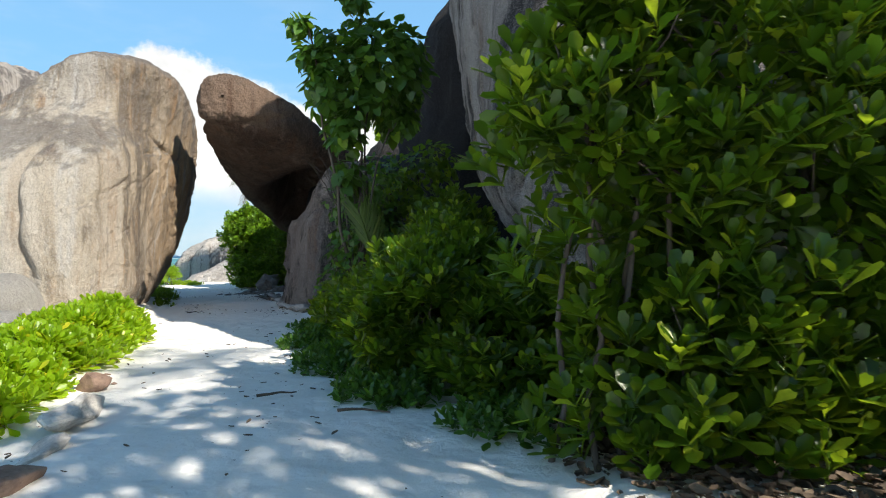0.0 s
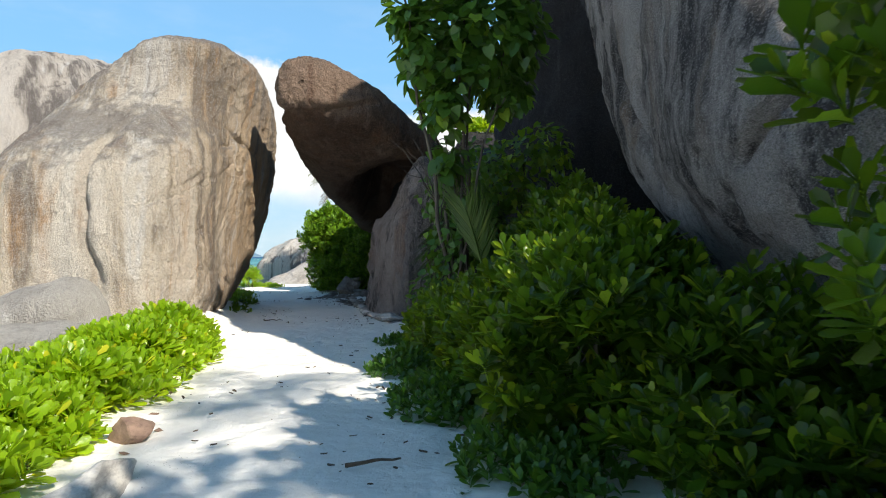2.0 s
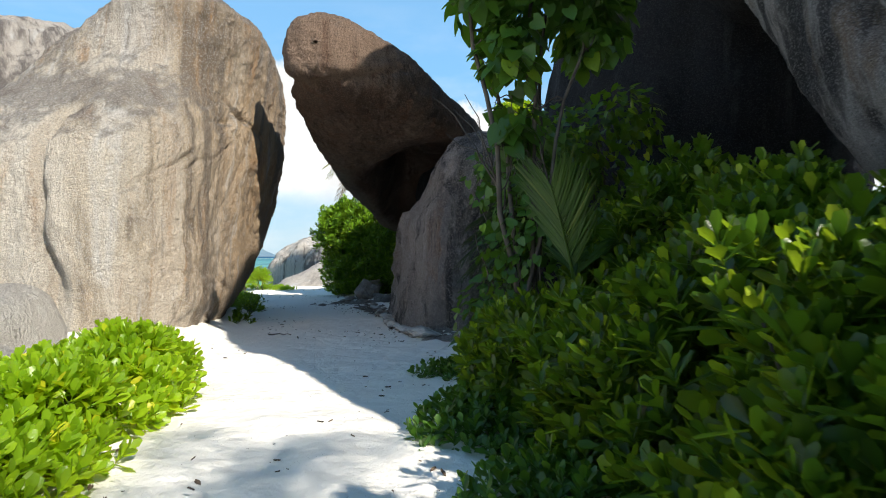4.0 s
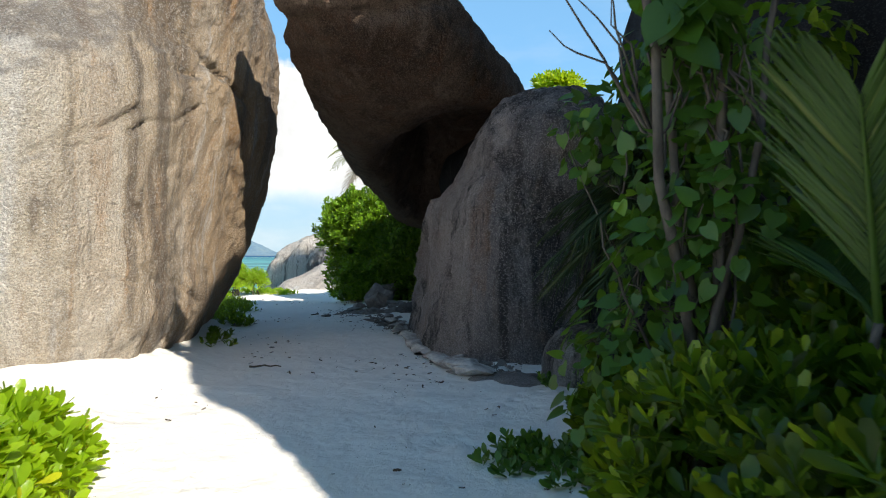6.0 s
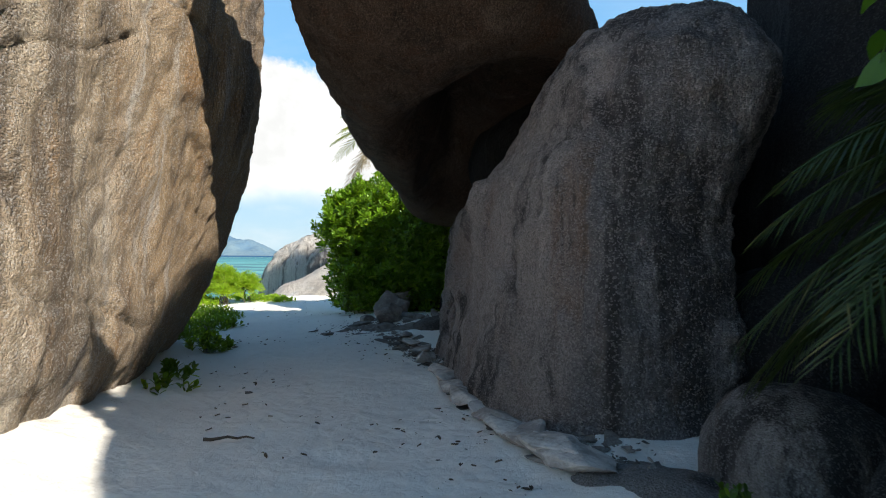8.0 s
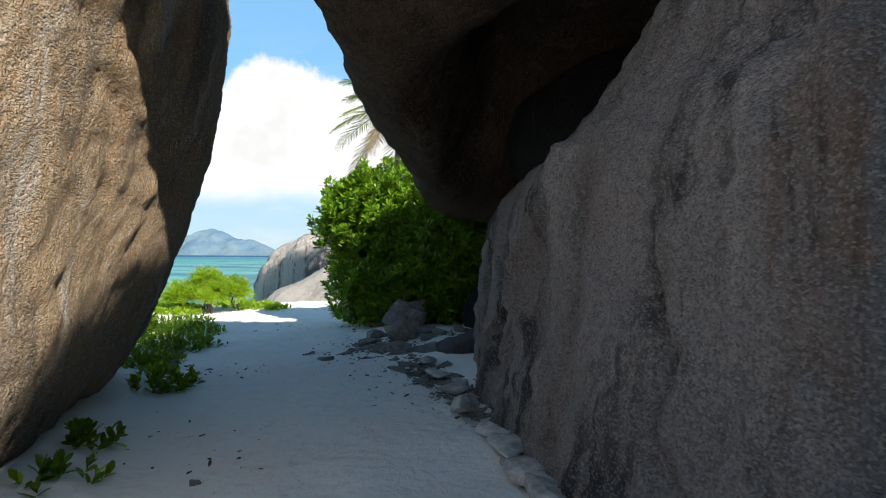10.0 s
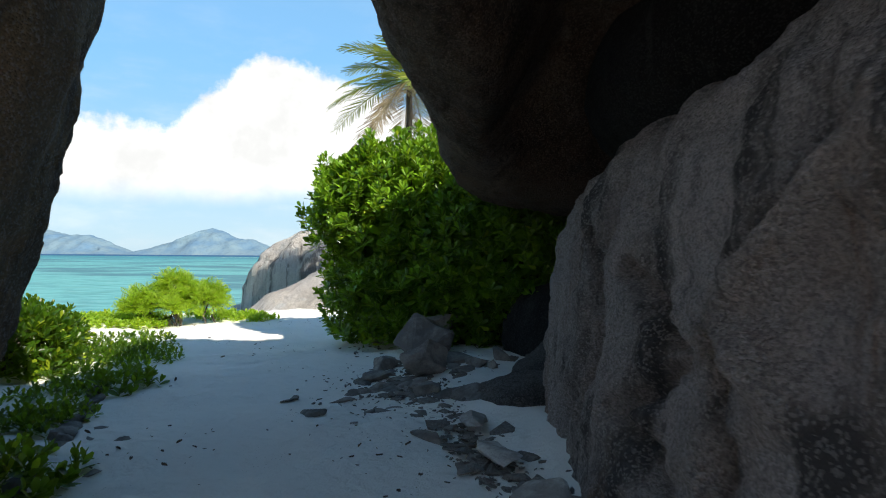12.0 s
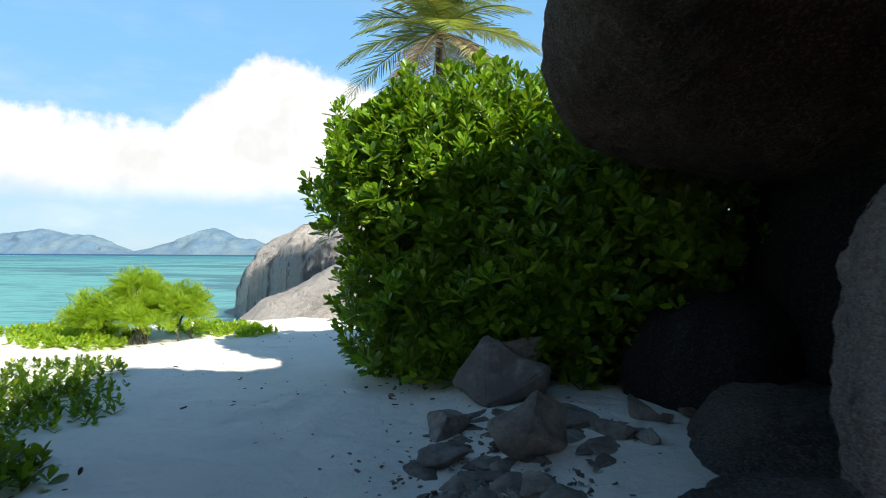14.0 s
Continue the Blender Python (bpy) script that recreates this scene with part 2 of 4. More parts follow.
# Near-black copy of the granite: deep shade put into the colour.
M_BLACK = granite("granite_deep_shade", (0.036, 0.033, 0.034), (0.012, 0.011, 0.011), (0.026, 0.023, 0.022), 0.6)
M_PALE = granite("granite_pale", (0.70, 0.645, 0.59), (0.17, 0.15, 0.14), (0.60, 0.54, 0.48), 1.0, None, 0.0, run_size=0.7, patch=0.2, fleck=0.15)
M_BEACHROCK = granite("granite_bleached", (0.74, 0.685, 0.63), (0.25, 0.22, 0.20), (0.68, 0.62, 0.56), 0.3, None, 0.0, patch=0.3, fleck=0.15)
M_SAND = sand_material()
# Shaded leaf copy; its extra bright leaves stand in for sunlit ones.
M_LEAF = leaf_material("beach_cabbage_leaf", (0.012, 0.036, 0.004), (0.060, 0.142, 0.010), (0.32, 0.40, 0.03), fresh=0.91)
# Hedge copy, toned between the shaded and the sunlit leaf colours.
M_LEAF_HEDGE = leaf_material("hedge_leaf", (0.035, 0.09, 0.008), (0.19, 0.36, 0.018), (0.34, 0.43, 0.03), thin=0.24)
# Sunlit copy of the same leaf, the brightness put into the colour.
M_LEAF_LIT = leaf_material("beach_cabbage_leaf_lit", (0.13, 0.26, 0.012), (0.26, 0.42, 0.018), (0.55, 0.52, 0.03), thin=0.5)
M_HEART = leaf_material("heart_leaf", (0.026, 0.075, 0.010), (0.065, 0.16, 0.018), (0.20, 0.32, 0.03), 0.42, 0.3)
M_FROND = leaf_material("palm_leaflet", (0.09, 0.155, 0.022), (0.20, 0.27, 0.045), (0.42, 0.36, 0.08), 0.4, 0.35)
# Palm leaflet darkened to put its shade into the colour.
M_FROND_DARK = leaf_material("shaded_palm_leaflet", (0.014, 0.034, 0.008), (0.036, 0.072, 0.014), (0.13, 0.12, 0.04), 0.45, 0.25)
M_FROND_YOUNG = leaf_material("fan_palm_leaflet", (0.035, 0.085, 0.014), (0.075, 0.145, 0.022), (0.16, 0.2, 0.04), 0.4, 0.35)
M_DRY = plain("dry_palm", (0.22, 0.17, 0.10), (0.34, 0.28, 0.17), 8.0)
M_FEATHER = leaf_material("feathery_leaf", (0.16, 0.28, 0.02), (0.28, 0.42, 0.03), (0.45, 0.48, 0.05), 0.5, 0.5)
M_BARK = plain("bark", (0.06, 0.048, 0.04), (0.13, 0.11, 0.092), 9.0, stretch=(1, 1, 0.3))
M_ROCK = plain("rubble_stone", (0.16, 0.138, 0.125), (0.31, 0.275, 0.245), 7.0, 0.9, 0.7)
M_DARKROCK = plain("dark_rubble_stone", (0.12, 0.108, 0.10), (0.25, 0.23, 0.21), 7.0, 0.9, 0.7)
M_KERB = plain("bleached_stone", (0.42, 0.39, 0.36), (0.72, 0.68, 0.62), 5.0, 0.9, 0.8, (1, 1, 3), 0.03)
M_KERBSTONE = plain("bleached_kerb", (0.30, 0.27, 0.25), (0.62, 0.58, 0.54), 5.0, 0.9, 0.9, (1, 1, 2), 0.03)
M_REDROCK = plain("reddish_stone", (0.17, 0.11, 0.085), (0.30, 0.20, 0.15), 7.0, 0.9, 0.7)
M_LITTER = plain("dead_leaf", (0.07, 0.05, 0.036), (0.17, 0.12, 0.08), 12.0, 0.8)
M_WATER = water_material()
# Distance haze is mixed into the forest colour.
M_ISLAND = plain("island_forest_haze", (0.095, 0.175, 0.26), (0.15, 0.225, 0.27), 0.008, 1.0, 0.0)

# ---- building ----


def mesh_np(name, verts, quads, mat, smooth=True):
    """A mesh from arrays of corners and of four-sided (or three-sided) faces."""
    me = bpy.data.meshes.new(name)
    k = quads.shape[1]
    me.vertices.add(len(verts))
    me.vertices.foreach_set("co", np.ascontiguousarray(verts, dtype=np.float32).ravel())
    me.loops.add(quads.size)
    me.loops.foreach_set("vertex_index", np.ascontiguousarray(quads, dtype=np.int32).ravel())
    me.polygons.add(len(quads))
    me.polygons.foreach_set("loop_start", np.arange(0, quads.size, k, dtype=np.int32))
    me.polygons.foreach_set("loop_total", np.full(len(quads), k, dtype=np.int32))
    me.polygons.foreach_set("use_smooth", np.full(len(quads), smooth, dtype=bool))
    me.materials.append(mat)
    me.update(calc_edges=True)
    me.validate()
    return me


def part_np(name, verts, quads, mat, parent=None, label=""):
    ob = new(name, mesh_np(name, verts, quads, mat))
    if parent:
        ob.parent = parent
    if label:
        tagged(ob, label)
    return ob


def anchor(name, place, label, category, group="", kind=""):
    ob = new(name)
    ob.empty_display_size = 0.2
    ob.location = place
    return tagged(ob, label, category, group, kind)


def smooth_rows(rows, n):
    """Rows of numbers, glided through at n even steps."""
    a = np.array(rows, dtype=float)
    p = np.vstack([2 * a[0] - a[1], a, 2 * a[-1] - a[-2]])
    u = np.linspace(0, len(a) - 1, n)
    i = np.minimum(u.astype(int), len(a) - 2)
    f = (u - i)[:, None]
    p0, p1, p2, p3 = p[i], p[i + 1], p[i + 2], p[i + 3]
    return 0.5 * (2 * p1 + (p2 - p0) * f + (2 * p0 - 5 * p1 + 4 * p2 - p3) * f ** 2 + (3 * p1 - p0 - 3 * p2 + p3) * f ** 3)


def smoothstep(a, b, x):
    t = np.clip((x - a) / (b - a), 0, 1)
    return t * t * (3 - 2 * t)


def superellipse(ang, p):
    c, s = np.cos(ang), np.sin(ang)
    r = (np.abs(c) ** p + np.abs(s) ** p) ** (-1 / p)
    return c * r, s * r


def grid_faces(rows, cols, wrap):
    r, c = np.meshgrid(np.arange(rows - 1), np.arange(cols if wrap else cols - 1), indexing="ij")
    a = r * cols + c
    b = r * cols + (c + 1) % cols
    return np.stack([a, b, b + cols, a + cols], -1).reshape(-1, 4)


def roughen(verts, quads, lumps, flutes, pits, seed, cuts=(), cracks=()):
    """Push a rock's surface in and out: broad lumps, upright flutes, pits; cuts are joints: (point, normal, depth, width)."""
    me = bpy.data.meshes.new("tmp")
    me.from_pydata(verts.tolist(), [], quads.tolist())
    me.update()
    nor = np.zeros(len(verts) * 3, dtype=np.float32)
    me.vertices.foreach_get("normal", nor)
    nor = nor.reshape(-1, 3)
    bpy.data.meshes.remove(me)
    out = verts.copy()
    o = Vector((seed * 7.3, seed * 3.1, seed * 5.7))
    for i, v in enumerate(verts):
        p = Vector(v)
        d = lumps * noise.fractal(p * 0.55 + o, 1.0, 2.0, 3)
        if flutes:
            q = Vector((p.x * 1.5, p.y * 1.5, p.z * 0.22)) + o
            w = noise.noise(q)
            d += flutes * (w - 0.8 * max(0.0, 0.22 - abs(noise.noise(q * 0.8 + o))) * 2.2)
        if pits:
            d += pits * noise.fractal(p * 4.5 + o, 0.8, 2.0, 4)
        for line, depth, width, axis in cracks:
            p = Vector(v) - axis * (Vector(v) - line[0]).dot(axis)
            near = min(float((p - (a + (b - a) * min(1.0, max(0.0, (p - a).dot(b - a) / (b - a).length_squared)))).length) for a, b in zip(line, line[1:]))
            if abs((Vector(v) - line[0]).dot(axis)) < 0.9:
                d -= depth * math.exp(-((near + 0.02 * noise.noise(p * 5.0)) / width) ** 2)
        p = Vector(v)
        for pt, nn, depth, width, reach in cuts:
            k = abs((p - Vector(pt)).dot(Vector(nn)) + 0.16 * noise.noise(p * 1.3 + o))
            away = (p - Vector(pt)).length
            d -= depth * math.exp(-(k / width) ** 2 - (away / reach) ** 4)
        out[i] = verts[i] + nor[i] * d
    return out


def ring_rock(rows, levels, around, lumps=0.12, flutes=0.0, pits=0.02, seed=1, cuts=(), cracks=(), lying=False, shape=None):
    """A rock from a few level outlines: height, centre x and y, half widths, turn, squareness.
    lying: outlines stand upright instead, strung along y: y, centre x and z, half widths, turn, squareness."""
    rr = smooth_rows(rows, levels)
    ang = np.linspace(0, 2 * math.pi, around, endpoint=False)
    vs = []
    for z, cx, cy, rx, ry, rot, p in rr:
        ex, ey = superellipse(ang, max(1.6, p))
        ex, ey = ex * max(rx, 0.01), ey * max(ry, 0.01)
        c, s = math.cos(radians(rot)), math.sin(radians(rot))
        vs.append(np.stack([cx + ex * c - ey * s, cy + ex * s + ey * c, np.full(around, z)], -1))
    v = np.concatenate(vs)
    q = grid_faces(levels, around, True)
    if lying:
        v, q = v[:, [0, 2, 1]], q[:, ::-1]
    if shape:
        v = shape(v)
    return roughen(v, q, lumps, flutes, pits, seed, cuts, cracks), q


def ball_rock(centre, axes, turn, levels, around, power=2.4, lumps=0.15, flutes=0.0, pits=0.02, seed=1, cuts=(), shape=None):
    """A rounded rock: a squarish ellipsoid turned in space, then bent by shape()."""
    lat = np.linspace(-math.pi / 2 + 0.004, math.pi / 2 - 0.004, levels)
    lon = np.linspace(0, 2 * math.pi, around, endpoint=False)
    la, lo = np.meshgrid(lat, lon, indexing="ij")
    d = np.stack([np.cos(la) * np.cos(lo), np.cos(la) * np.sin(lo), np.sin(la)], -1).reshape(-1, 3)
    d *= ((np.abs(d) ** power).sum(1) ** (-1 / power))[:, None]
    v = d * np.array(axes)
    if shape:
        v = shape(v, d)
    m = np.array(Euler([radians(a) for a in turn]).to_matrix())
    v = v @ m.T + np.array(centre)
    q = grid_faces(levels, around, True)
    return roughen(v, q, lumps, flutes, pits, seed, cuts), q


def rock(name, made, mat, label, category="boulder", group=""):
    v, q = made
    base = v.mean(0)
    base[2] = v[:, 2].min()
    ob = new(name, mesh_np(name, v - base, q, mat))
    ob.location = base
    return tagged(ob, label, category, group)


# ---- the ground ----


PATH_Y = (-6.0, 3.5, 8.0, 12.0, 16.0, 20.0, 25.0, 31.0)
PATH_X = (-0.2, -1.0, -2.9, -4.3, -5.6, -7.4, -9.6, -12.0)


def path_x(y):
    return np.interp(y, PATH_Y, PATH_X)


def ground_z(x, y):
    x, y = np.asarray(x, dtype=float), np.asarray(y, dtype=float)
    off = x - path_x(y)
    z = 0.22 * smoothstep(1.0, 2.6, -off) * smoothstep(4.0, 9.0, y) * smoothstep(19.0, 16.0, y)
    z = z + 0.10 * smoothstep(1.3, 2.4, off) + 0.03 * np.sin(x * 1.7 + 0.6) * np.sin(y * 1.1)
    shore = y - 0.8 * (np.clip(x, -40.0, 5.0) + 10.0)
    z = z - 1.25 * smoothstep(29.3, 34.0, shore) - 2.0 * smoothstep(42.0, 90.0, shore)
    return z


def make_ground():
    def axis(lo, hi, step):
        mid = np.arange(lo, hi, step)
        far = np.array([0.4, 1, 2, 4, 8, 16, 35, 80, 200, 600, 1600, 4200])
        return np.concatenate([lo - far[::-1], mid, hi + far])
    xs, ys = axis(-15.0, 4.0, 0.09), axis(1.0, 32.0, 0.09)
    x, y = np.meshgrid(xs, ys)
    z = ground_z(x, y)
    core = (smoothstep(-16, -14, x) * smoothstep(5, 3.5, x) * smoothstep(0, 2, y) * smoothstep(33, 31, y)).ravel()
    v = np.stack([x, y, z], -1).reshape(-1, 3)
    for i in np.nonzero(core > 0.01)[0]:
        p = Vector((v[i, 0], v[i, 1], 0.0))
        foot = noise.noise(p * 3.6)
        v[i, 2] += core[i] * (0.045 * noise.fractal(p * 0.8, 1.0, 2.0, 3) + 0.026 * foot - 0.03 * max(0.0, noise.noise(p * 2.6 + Vector((9, 4, 1))) - 0.25))
    ob = part_np("ground", v, grid_faces(len(ys), len(xs), False), M_SAND)
    tagged(ob, "pale coral sand path trodden between boulders", "sand", kind="structure")


make_ground()
sea_v = np.array([(-4500, 26, -0.62), (4500, 26, -0.62), (4500, 4600, -0.62), (-4500, 4600, -0.62)], dtype=float)
tagged(part_np("water", sea_v, np.array([[0, 1, 2, 3]]), M_WATER), "turquoise lagoon water with darker reef patches", "sea", kind="structure")

# ---- boulders ----
LEFT = [(-0.4, -9.84, 14.41, 2.32, 3.51, 25.4, 3.6), (0.6, -9.2, 14.33, 2.42, 3.36, 17.7, 3.8), (1.8, -8.74, 14.26, 2.19, 3.29, 8.2, 3.8),
        (3.0, -8.21, 14.32, 1.88, 3.07, 3.5, 3.6), (4.0, -8.07, 14.69, 1.77, 2.39, 1.75, 3.2), (4.8, -7.63, 14.58, 1.47, 1.99, 4.2, 2.8),
        (5.3, -7.21, 14.27, 1.0, 1.61, 8.8, 2.4), (5.58, -7.09, 14.36, 0.4, 0.73, 11, 2.2), (5.62, -7.09, 14.36, 0.02, 0.04, 8, 2.0)]
LEFT_CRACKS = [(line, depth, width, Vector((0, 0, 0))) for line, depth, width in [
    ([Vector(p) for p in [(-6.75, 11.5, 2.1), (-6.59, 11.67, 2.27), (-6.47, 11.92, 2.43), (-6.39, 12.13, 2.50), (-6.32, 12.52, 2.79)]], 0.055, 0.032),
    ([Vector(p) for p in [(-6.53, 11.85, 1.16), (-6.37, 12.27, 1.03), (-6.33, 12.84, 0.91)]], 0.04, 0.03),
    ([Vector(p) for p in [(-6.29, 13.42, 3.75), (-6.29, 13.46, 3.46), (-6.29, 13.77, 3.47), (-6.3, 13.9, 3.7), (-6.3, 14.25, 3.6)]], 0.09, 0.04),
    ([Vector(p) for p in [(-6.32, 13.9, 3.3), (-6.36, 13.5, 2.7), (-6.38, 13.2, 2.2)]], 0.03, 0.08),
    ([Vector(p) for p in [(-6.32, 14.4, 3.2), (-6.4, 14.1, 2.5), (-6.42, 13.7, 1.9)]], 0.03, 0.08)]]
rock("boulder", ring_rock(LEFT, 230, 460, 0.07, 0.07, 0.036, 3, [((-7.55, 11.3, 1.6), (0.94, -0.33, 0), 0.2, 0.09, 1.9), ((-6.4, 12.6, 2.6), (0.1, -0.35, 0.93), 0.04, 0.03, 1.6), ((-6.3, 14.3, 3.6), (0.1, 0.3, 0.94), 0.07, 0.04, 0.9), ((-6.46, 12.55, 1.72), (0, 0.9, 0.3), 0.16, 0.06, 0.11), ((-6.7, 13.4, 0.9), (0.1, 0.25, 0.95), 0.05, 0.03, 1.2), ((-6.6, 14.9, 2.6), (0.1, 0.75, 0.6), 0.05, 0.07, 0.8), ((-6.5, 14.2, 2.9), (0.1, 0.8, 0.55), 0.035, 0.06, 1.0)], LEFT_CRACKS),
     M_LEFT, "huge sunlit warm grey granite boulder with rain-carved flutes and dark streaks")
BEHIND = [(-0.5, -13.2, 16.6, 3.2, 3.6, 0, 2.4), (2.5, -13.0, 16.6, 3.4, 3.6, 0, 2.4), (4.4, -12.7, 16.4, 2.9, 3.2, 0, 2.3), (5.7, -12.2, 16.2, 1.7, 2.0, 0, 2.2), (6.05, -12.0, 16.0, 0.05, 0.05, 0, 2)]
rock("boulder", ring_rock(BEHIND, 70, 130, 0.25, 0.10, 0.04, 5), M_PALE, "large pale weathered granite boulder standing behind another")
rock("boulder", ball_rock((-7.2, 9.8, 0.2), (0.78, 0.8, 0.62), (8, -16, 20), 44, 76, 3.2, 0.1, 0, 0.02, 8), M_LOW, "low grey granite boulder half buried among green plants")
rock("boulder", ball_rock((-6.35, 8.5, 0.0), (0.8, 0.85, 0.42), (4, -8, 35), 44, 76, 2.9, 0.1, 0, 0.02, 9), M_LOW, "flat grey granite boulder sunk beside a bright shrub")

SLAB = []
for z, s, w, rx, ry, p in [(-0.3, 0.75, 0.92, 1.30, 3.50, 3.1), (0.4, 0.83, 0.92, 1.20, 3.54, 3.1), (0.9, 0.88, 0.91, 1.08, 3.59, 3.1), (1.4, 0.85, 0.89, 1.00, 3.52, 3.0), (1.8, 0.57, 0.90, 1.02, 3.26, 3.0), (2.1, 0.14, 0.93, 0.98, 2.90, 2.9),
                           (2.35, -0.55, 0.96, 0.92, 2.20, 2.7), (2.65, -1.14, 0.96, 0.88, 1.66, 2.5), (3.0, -1.32, 0.96, 0.76, 1.33, 2.4), (3.35, -1.35, 1.0, 0.50, 0.86, 2.2), (3.5, -1.35, 1.0, 0.02, 0.02, 2.0)]:
    SLAB.append((z, -3.6 - 0.39 * s + 0.92 * w, 16.0 + 0.92 * s + 0.39 * w, rx, ry, 13.9, p))
FACE = Vector((0.92, 0.39, 0))
SLAB_CRACKS = [([Vector(p) - FACE * (Vector(p) - Vector(line[0])).dot(FACE) for p in line], 1.1 * depth, 0.85 * width, FACE) for line, depth, width in [
    ([(-3.8, 15.87, 1.78), (-3.89, 16.24, 1.44), (-3.99, 16.5, 1.15), (-3.96, 16.18, 0.92)], -0.13, 0.11),
    ([(-3.7, 15.6, 2.0), (-3.76, 15.7, 1.72), (-3.8, 15.9, 1.55)], -0.10, 0.10),
    ([(-3.64, 15.31, 1.75), (-3.64, 15.25, 1.31), (-3.68, 15.26, 1.05), (-3.7, 15.4, 0.3)], 0.13, 0.07),
    ([(-3.84, 16.05, 1.75), (-3.95, 16.45, 1.4), (-4.05, 16.72, 1.15), (-4.02, 16.5, 0.7), (-4.1, 16.5, 0.2)], 0.14, 0.07),
    ([(-4.26, 17.58, 1.3), (-4.14, 16.93, 0.93), (-4.38, 17.39, 0.59), (-4.25, 16.51, 0.25)], 0.15, 0.07),
    ([(-4.4, 18.3, 1.5), (-4.38, 17.9, 1.0), (-4.5, 18.1, 0.4)], 0.14, 0.08),
    ([(-3.41, 14.52, 1.22), (-3.38, 14.28, 0.87), (-3.51, 14.34, 0.6), (-3.43, 14.02, 0.3)], 0.12, 0.07),
    ([(-2.81, 14.3, 2.9), (-2.79, 13.95, 2.35), (-2.87, 13.64, 1.69), (-2.8, 13.58, 1.24), (-2.86, 13.5, 0.5)], -0.07, 0.10)]]
rock("boulder", ring_rock(SLAB, 220, 460, 0.05, 0.04, 0.045, 11, [((-2.3, 14.4, 0.3), (0.92, 0.2, 0.3), 0.12, 0.10, 0.7), ((-4.2, 17.2, 1.0), (-0.3, 0.9, -0.3), 0.08, 0.10, 2.0), ((-4.45, 18.2, 0.8), (-0.3, 0.9, 0.35), 0.12, 0.09, 1.6)], SLAB_CRACKS),
     M_SLAB, "upright grey granite slab boulder beside the sand path")


BROWN = [(13.45, -4.76, 4.68, 0.04, 0.02, 0, 2.6), (13.6, -4.75, 4.67, 0.58, 0.51, -2.0, 2.6), (14.3, -4.44, 4.37, 1.1, 0.53, -2.2, 2.6), (15.5, -4.21, 3.94, 1.48, 0.60, -2.2, 2.6), (17.0, -4.07, 3.63, 1.69, 0.74, -0.2, 2.6),
         (18.7, -4.14, 3.33, 1.78, 0.84, 1.2, 2.6), (20.4, -4.19, 2.93, 1.64, 0.8, 0.3, 2.6), (22.0, -4.31, 2.55, 1.46, 0.69, -3.7, 2.6), (22.4, -4.35, 2.52, 0.05, 0.04, 0, 2.6)]


def hollow(v):
    """Scoops out the underside behind a rib along the path, and raises the back."""
    v = v.copy()
    b = np.array(BROWN)
    cx, cz, rx, rz = (np.interp(v[:, 1], b[:, 0], b[:, k]) for k in (1, 2, 3, 4))
    under = np.clip((cz - v[:, 2]) / np.maximum(rz, 0.1) + 0.15, 0, 1)
    rib = cx - rx + 0.62 + 0.12 * np.sin(v[:, 1] * 2.1)
    start = 15.5 + 0.4 * np.sin(v[:, 0] * 2.3)
    v[:, 2] += 1.05 * under * smoothstep(rib, rib + 0.8, v[:, 0]) * smoothstep(start, start + 2.4, v[:, 1]) * smoothstep(21.2, 19.4, v[:, 1])
    over = np.clip((v[:, 2] - cz) / np.maximum(rz, 0.1) * 1.5, 0, 1)
    v[:, 2] += 1.45 * over * np.exp(-((v[:, 1] - 17.9) / 1.25) ** 2 - ((v[:, 0] - cx + 0.75) / 0.95) ** 2)
    return v


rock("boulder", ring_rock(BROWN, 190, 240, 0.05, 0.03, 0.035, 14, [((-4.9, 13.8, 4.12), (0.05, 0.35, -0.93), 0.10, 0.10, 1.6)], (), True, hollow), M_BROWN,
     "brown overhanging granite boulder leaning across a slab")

GREY = [(-0.4, 3.67, 5.63, 2.12, 1.83, -4.5, 3.6), (1.0, 3.35, 6.07, 2.24, 2.01, -2.6, 3.6), (1.9, 2.94, 6.72, 2.41, 2.26, 0.1, 3.6), (3.5, 2.63, 7.81, 2.34, 2.57, 2.9, 3.4), (5.0, 2.36, 8.45, 2.17, 2.66, 2.9, 3.0),
        (6.6, 2.1, 8.71, 1.98, 2.63, 0.8, 2.6), (8.36, 2.1, 8.98, 1.59, 2.35, -0.3, 2.3), (9.75, 2.24, 9.34, 1.08, 1.91, -0.5, 2.2), (10.05, 2.24, 9.34, 0.05, 0.05, 0, 2.0)]
GREY_CRACKS = []
for line, depth, width in [([(0.27, 7.8, 4.0), (0.3, 7.78, 3.42), (0.33, 7.78, 3.1), (0.35, 7.69, 2.79), (0.41, 7.45, 2.4), (0.49, 7.18, 2.04), (0.61, 7.05, 1.73)], 0.38, 0.075),
                           ([(0.36, 7.0, 3.7), (0.38, 6.98, 3.09), (0.38, 7.13, 2.92), (0.38, 7.23, 2.74), (0.42, 7.15, 2.41), (0.47, 7.04, 2.12)], 0.34, 0.065),
                           ([(0.66, 5.39, 1.79), (0.68, 5.26, 1.89), (0.73, 5.08, 2.07)], 0.22, 0.045),
                           ([(0.58, 5.8, 1.9), (0.58, 5.72, 1.7), (0.62, 5.72, 1.45), (0.66, 5.66, 1.25)], 0.14, 0.045)]:
    axis = Vector((0.97, 0, 0.24))
    pts = [Vector(p) for p in line]
    GREY_CRACKS.append(([p - axis * (p - pts[0]).dot(axis) for p in pts], depth, width, axis))
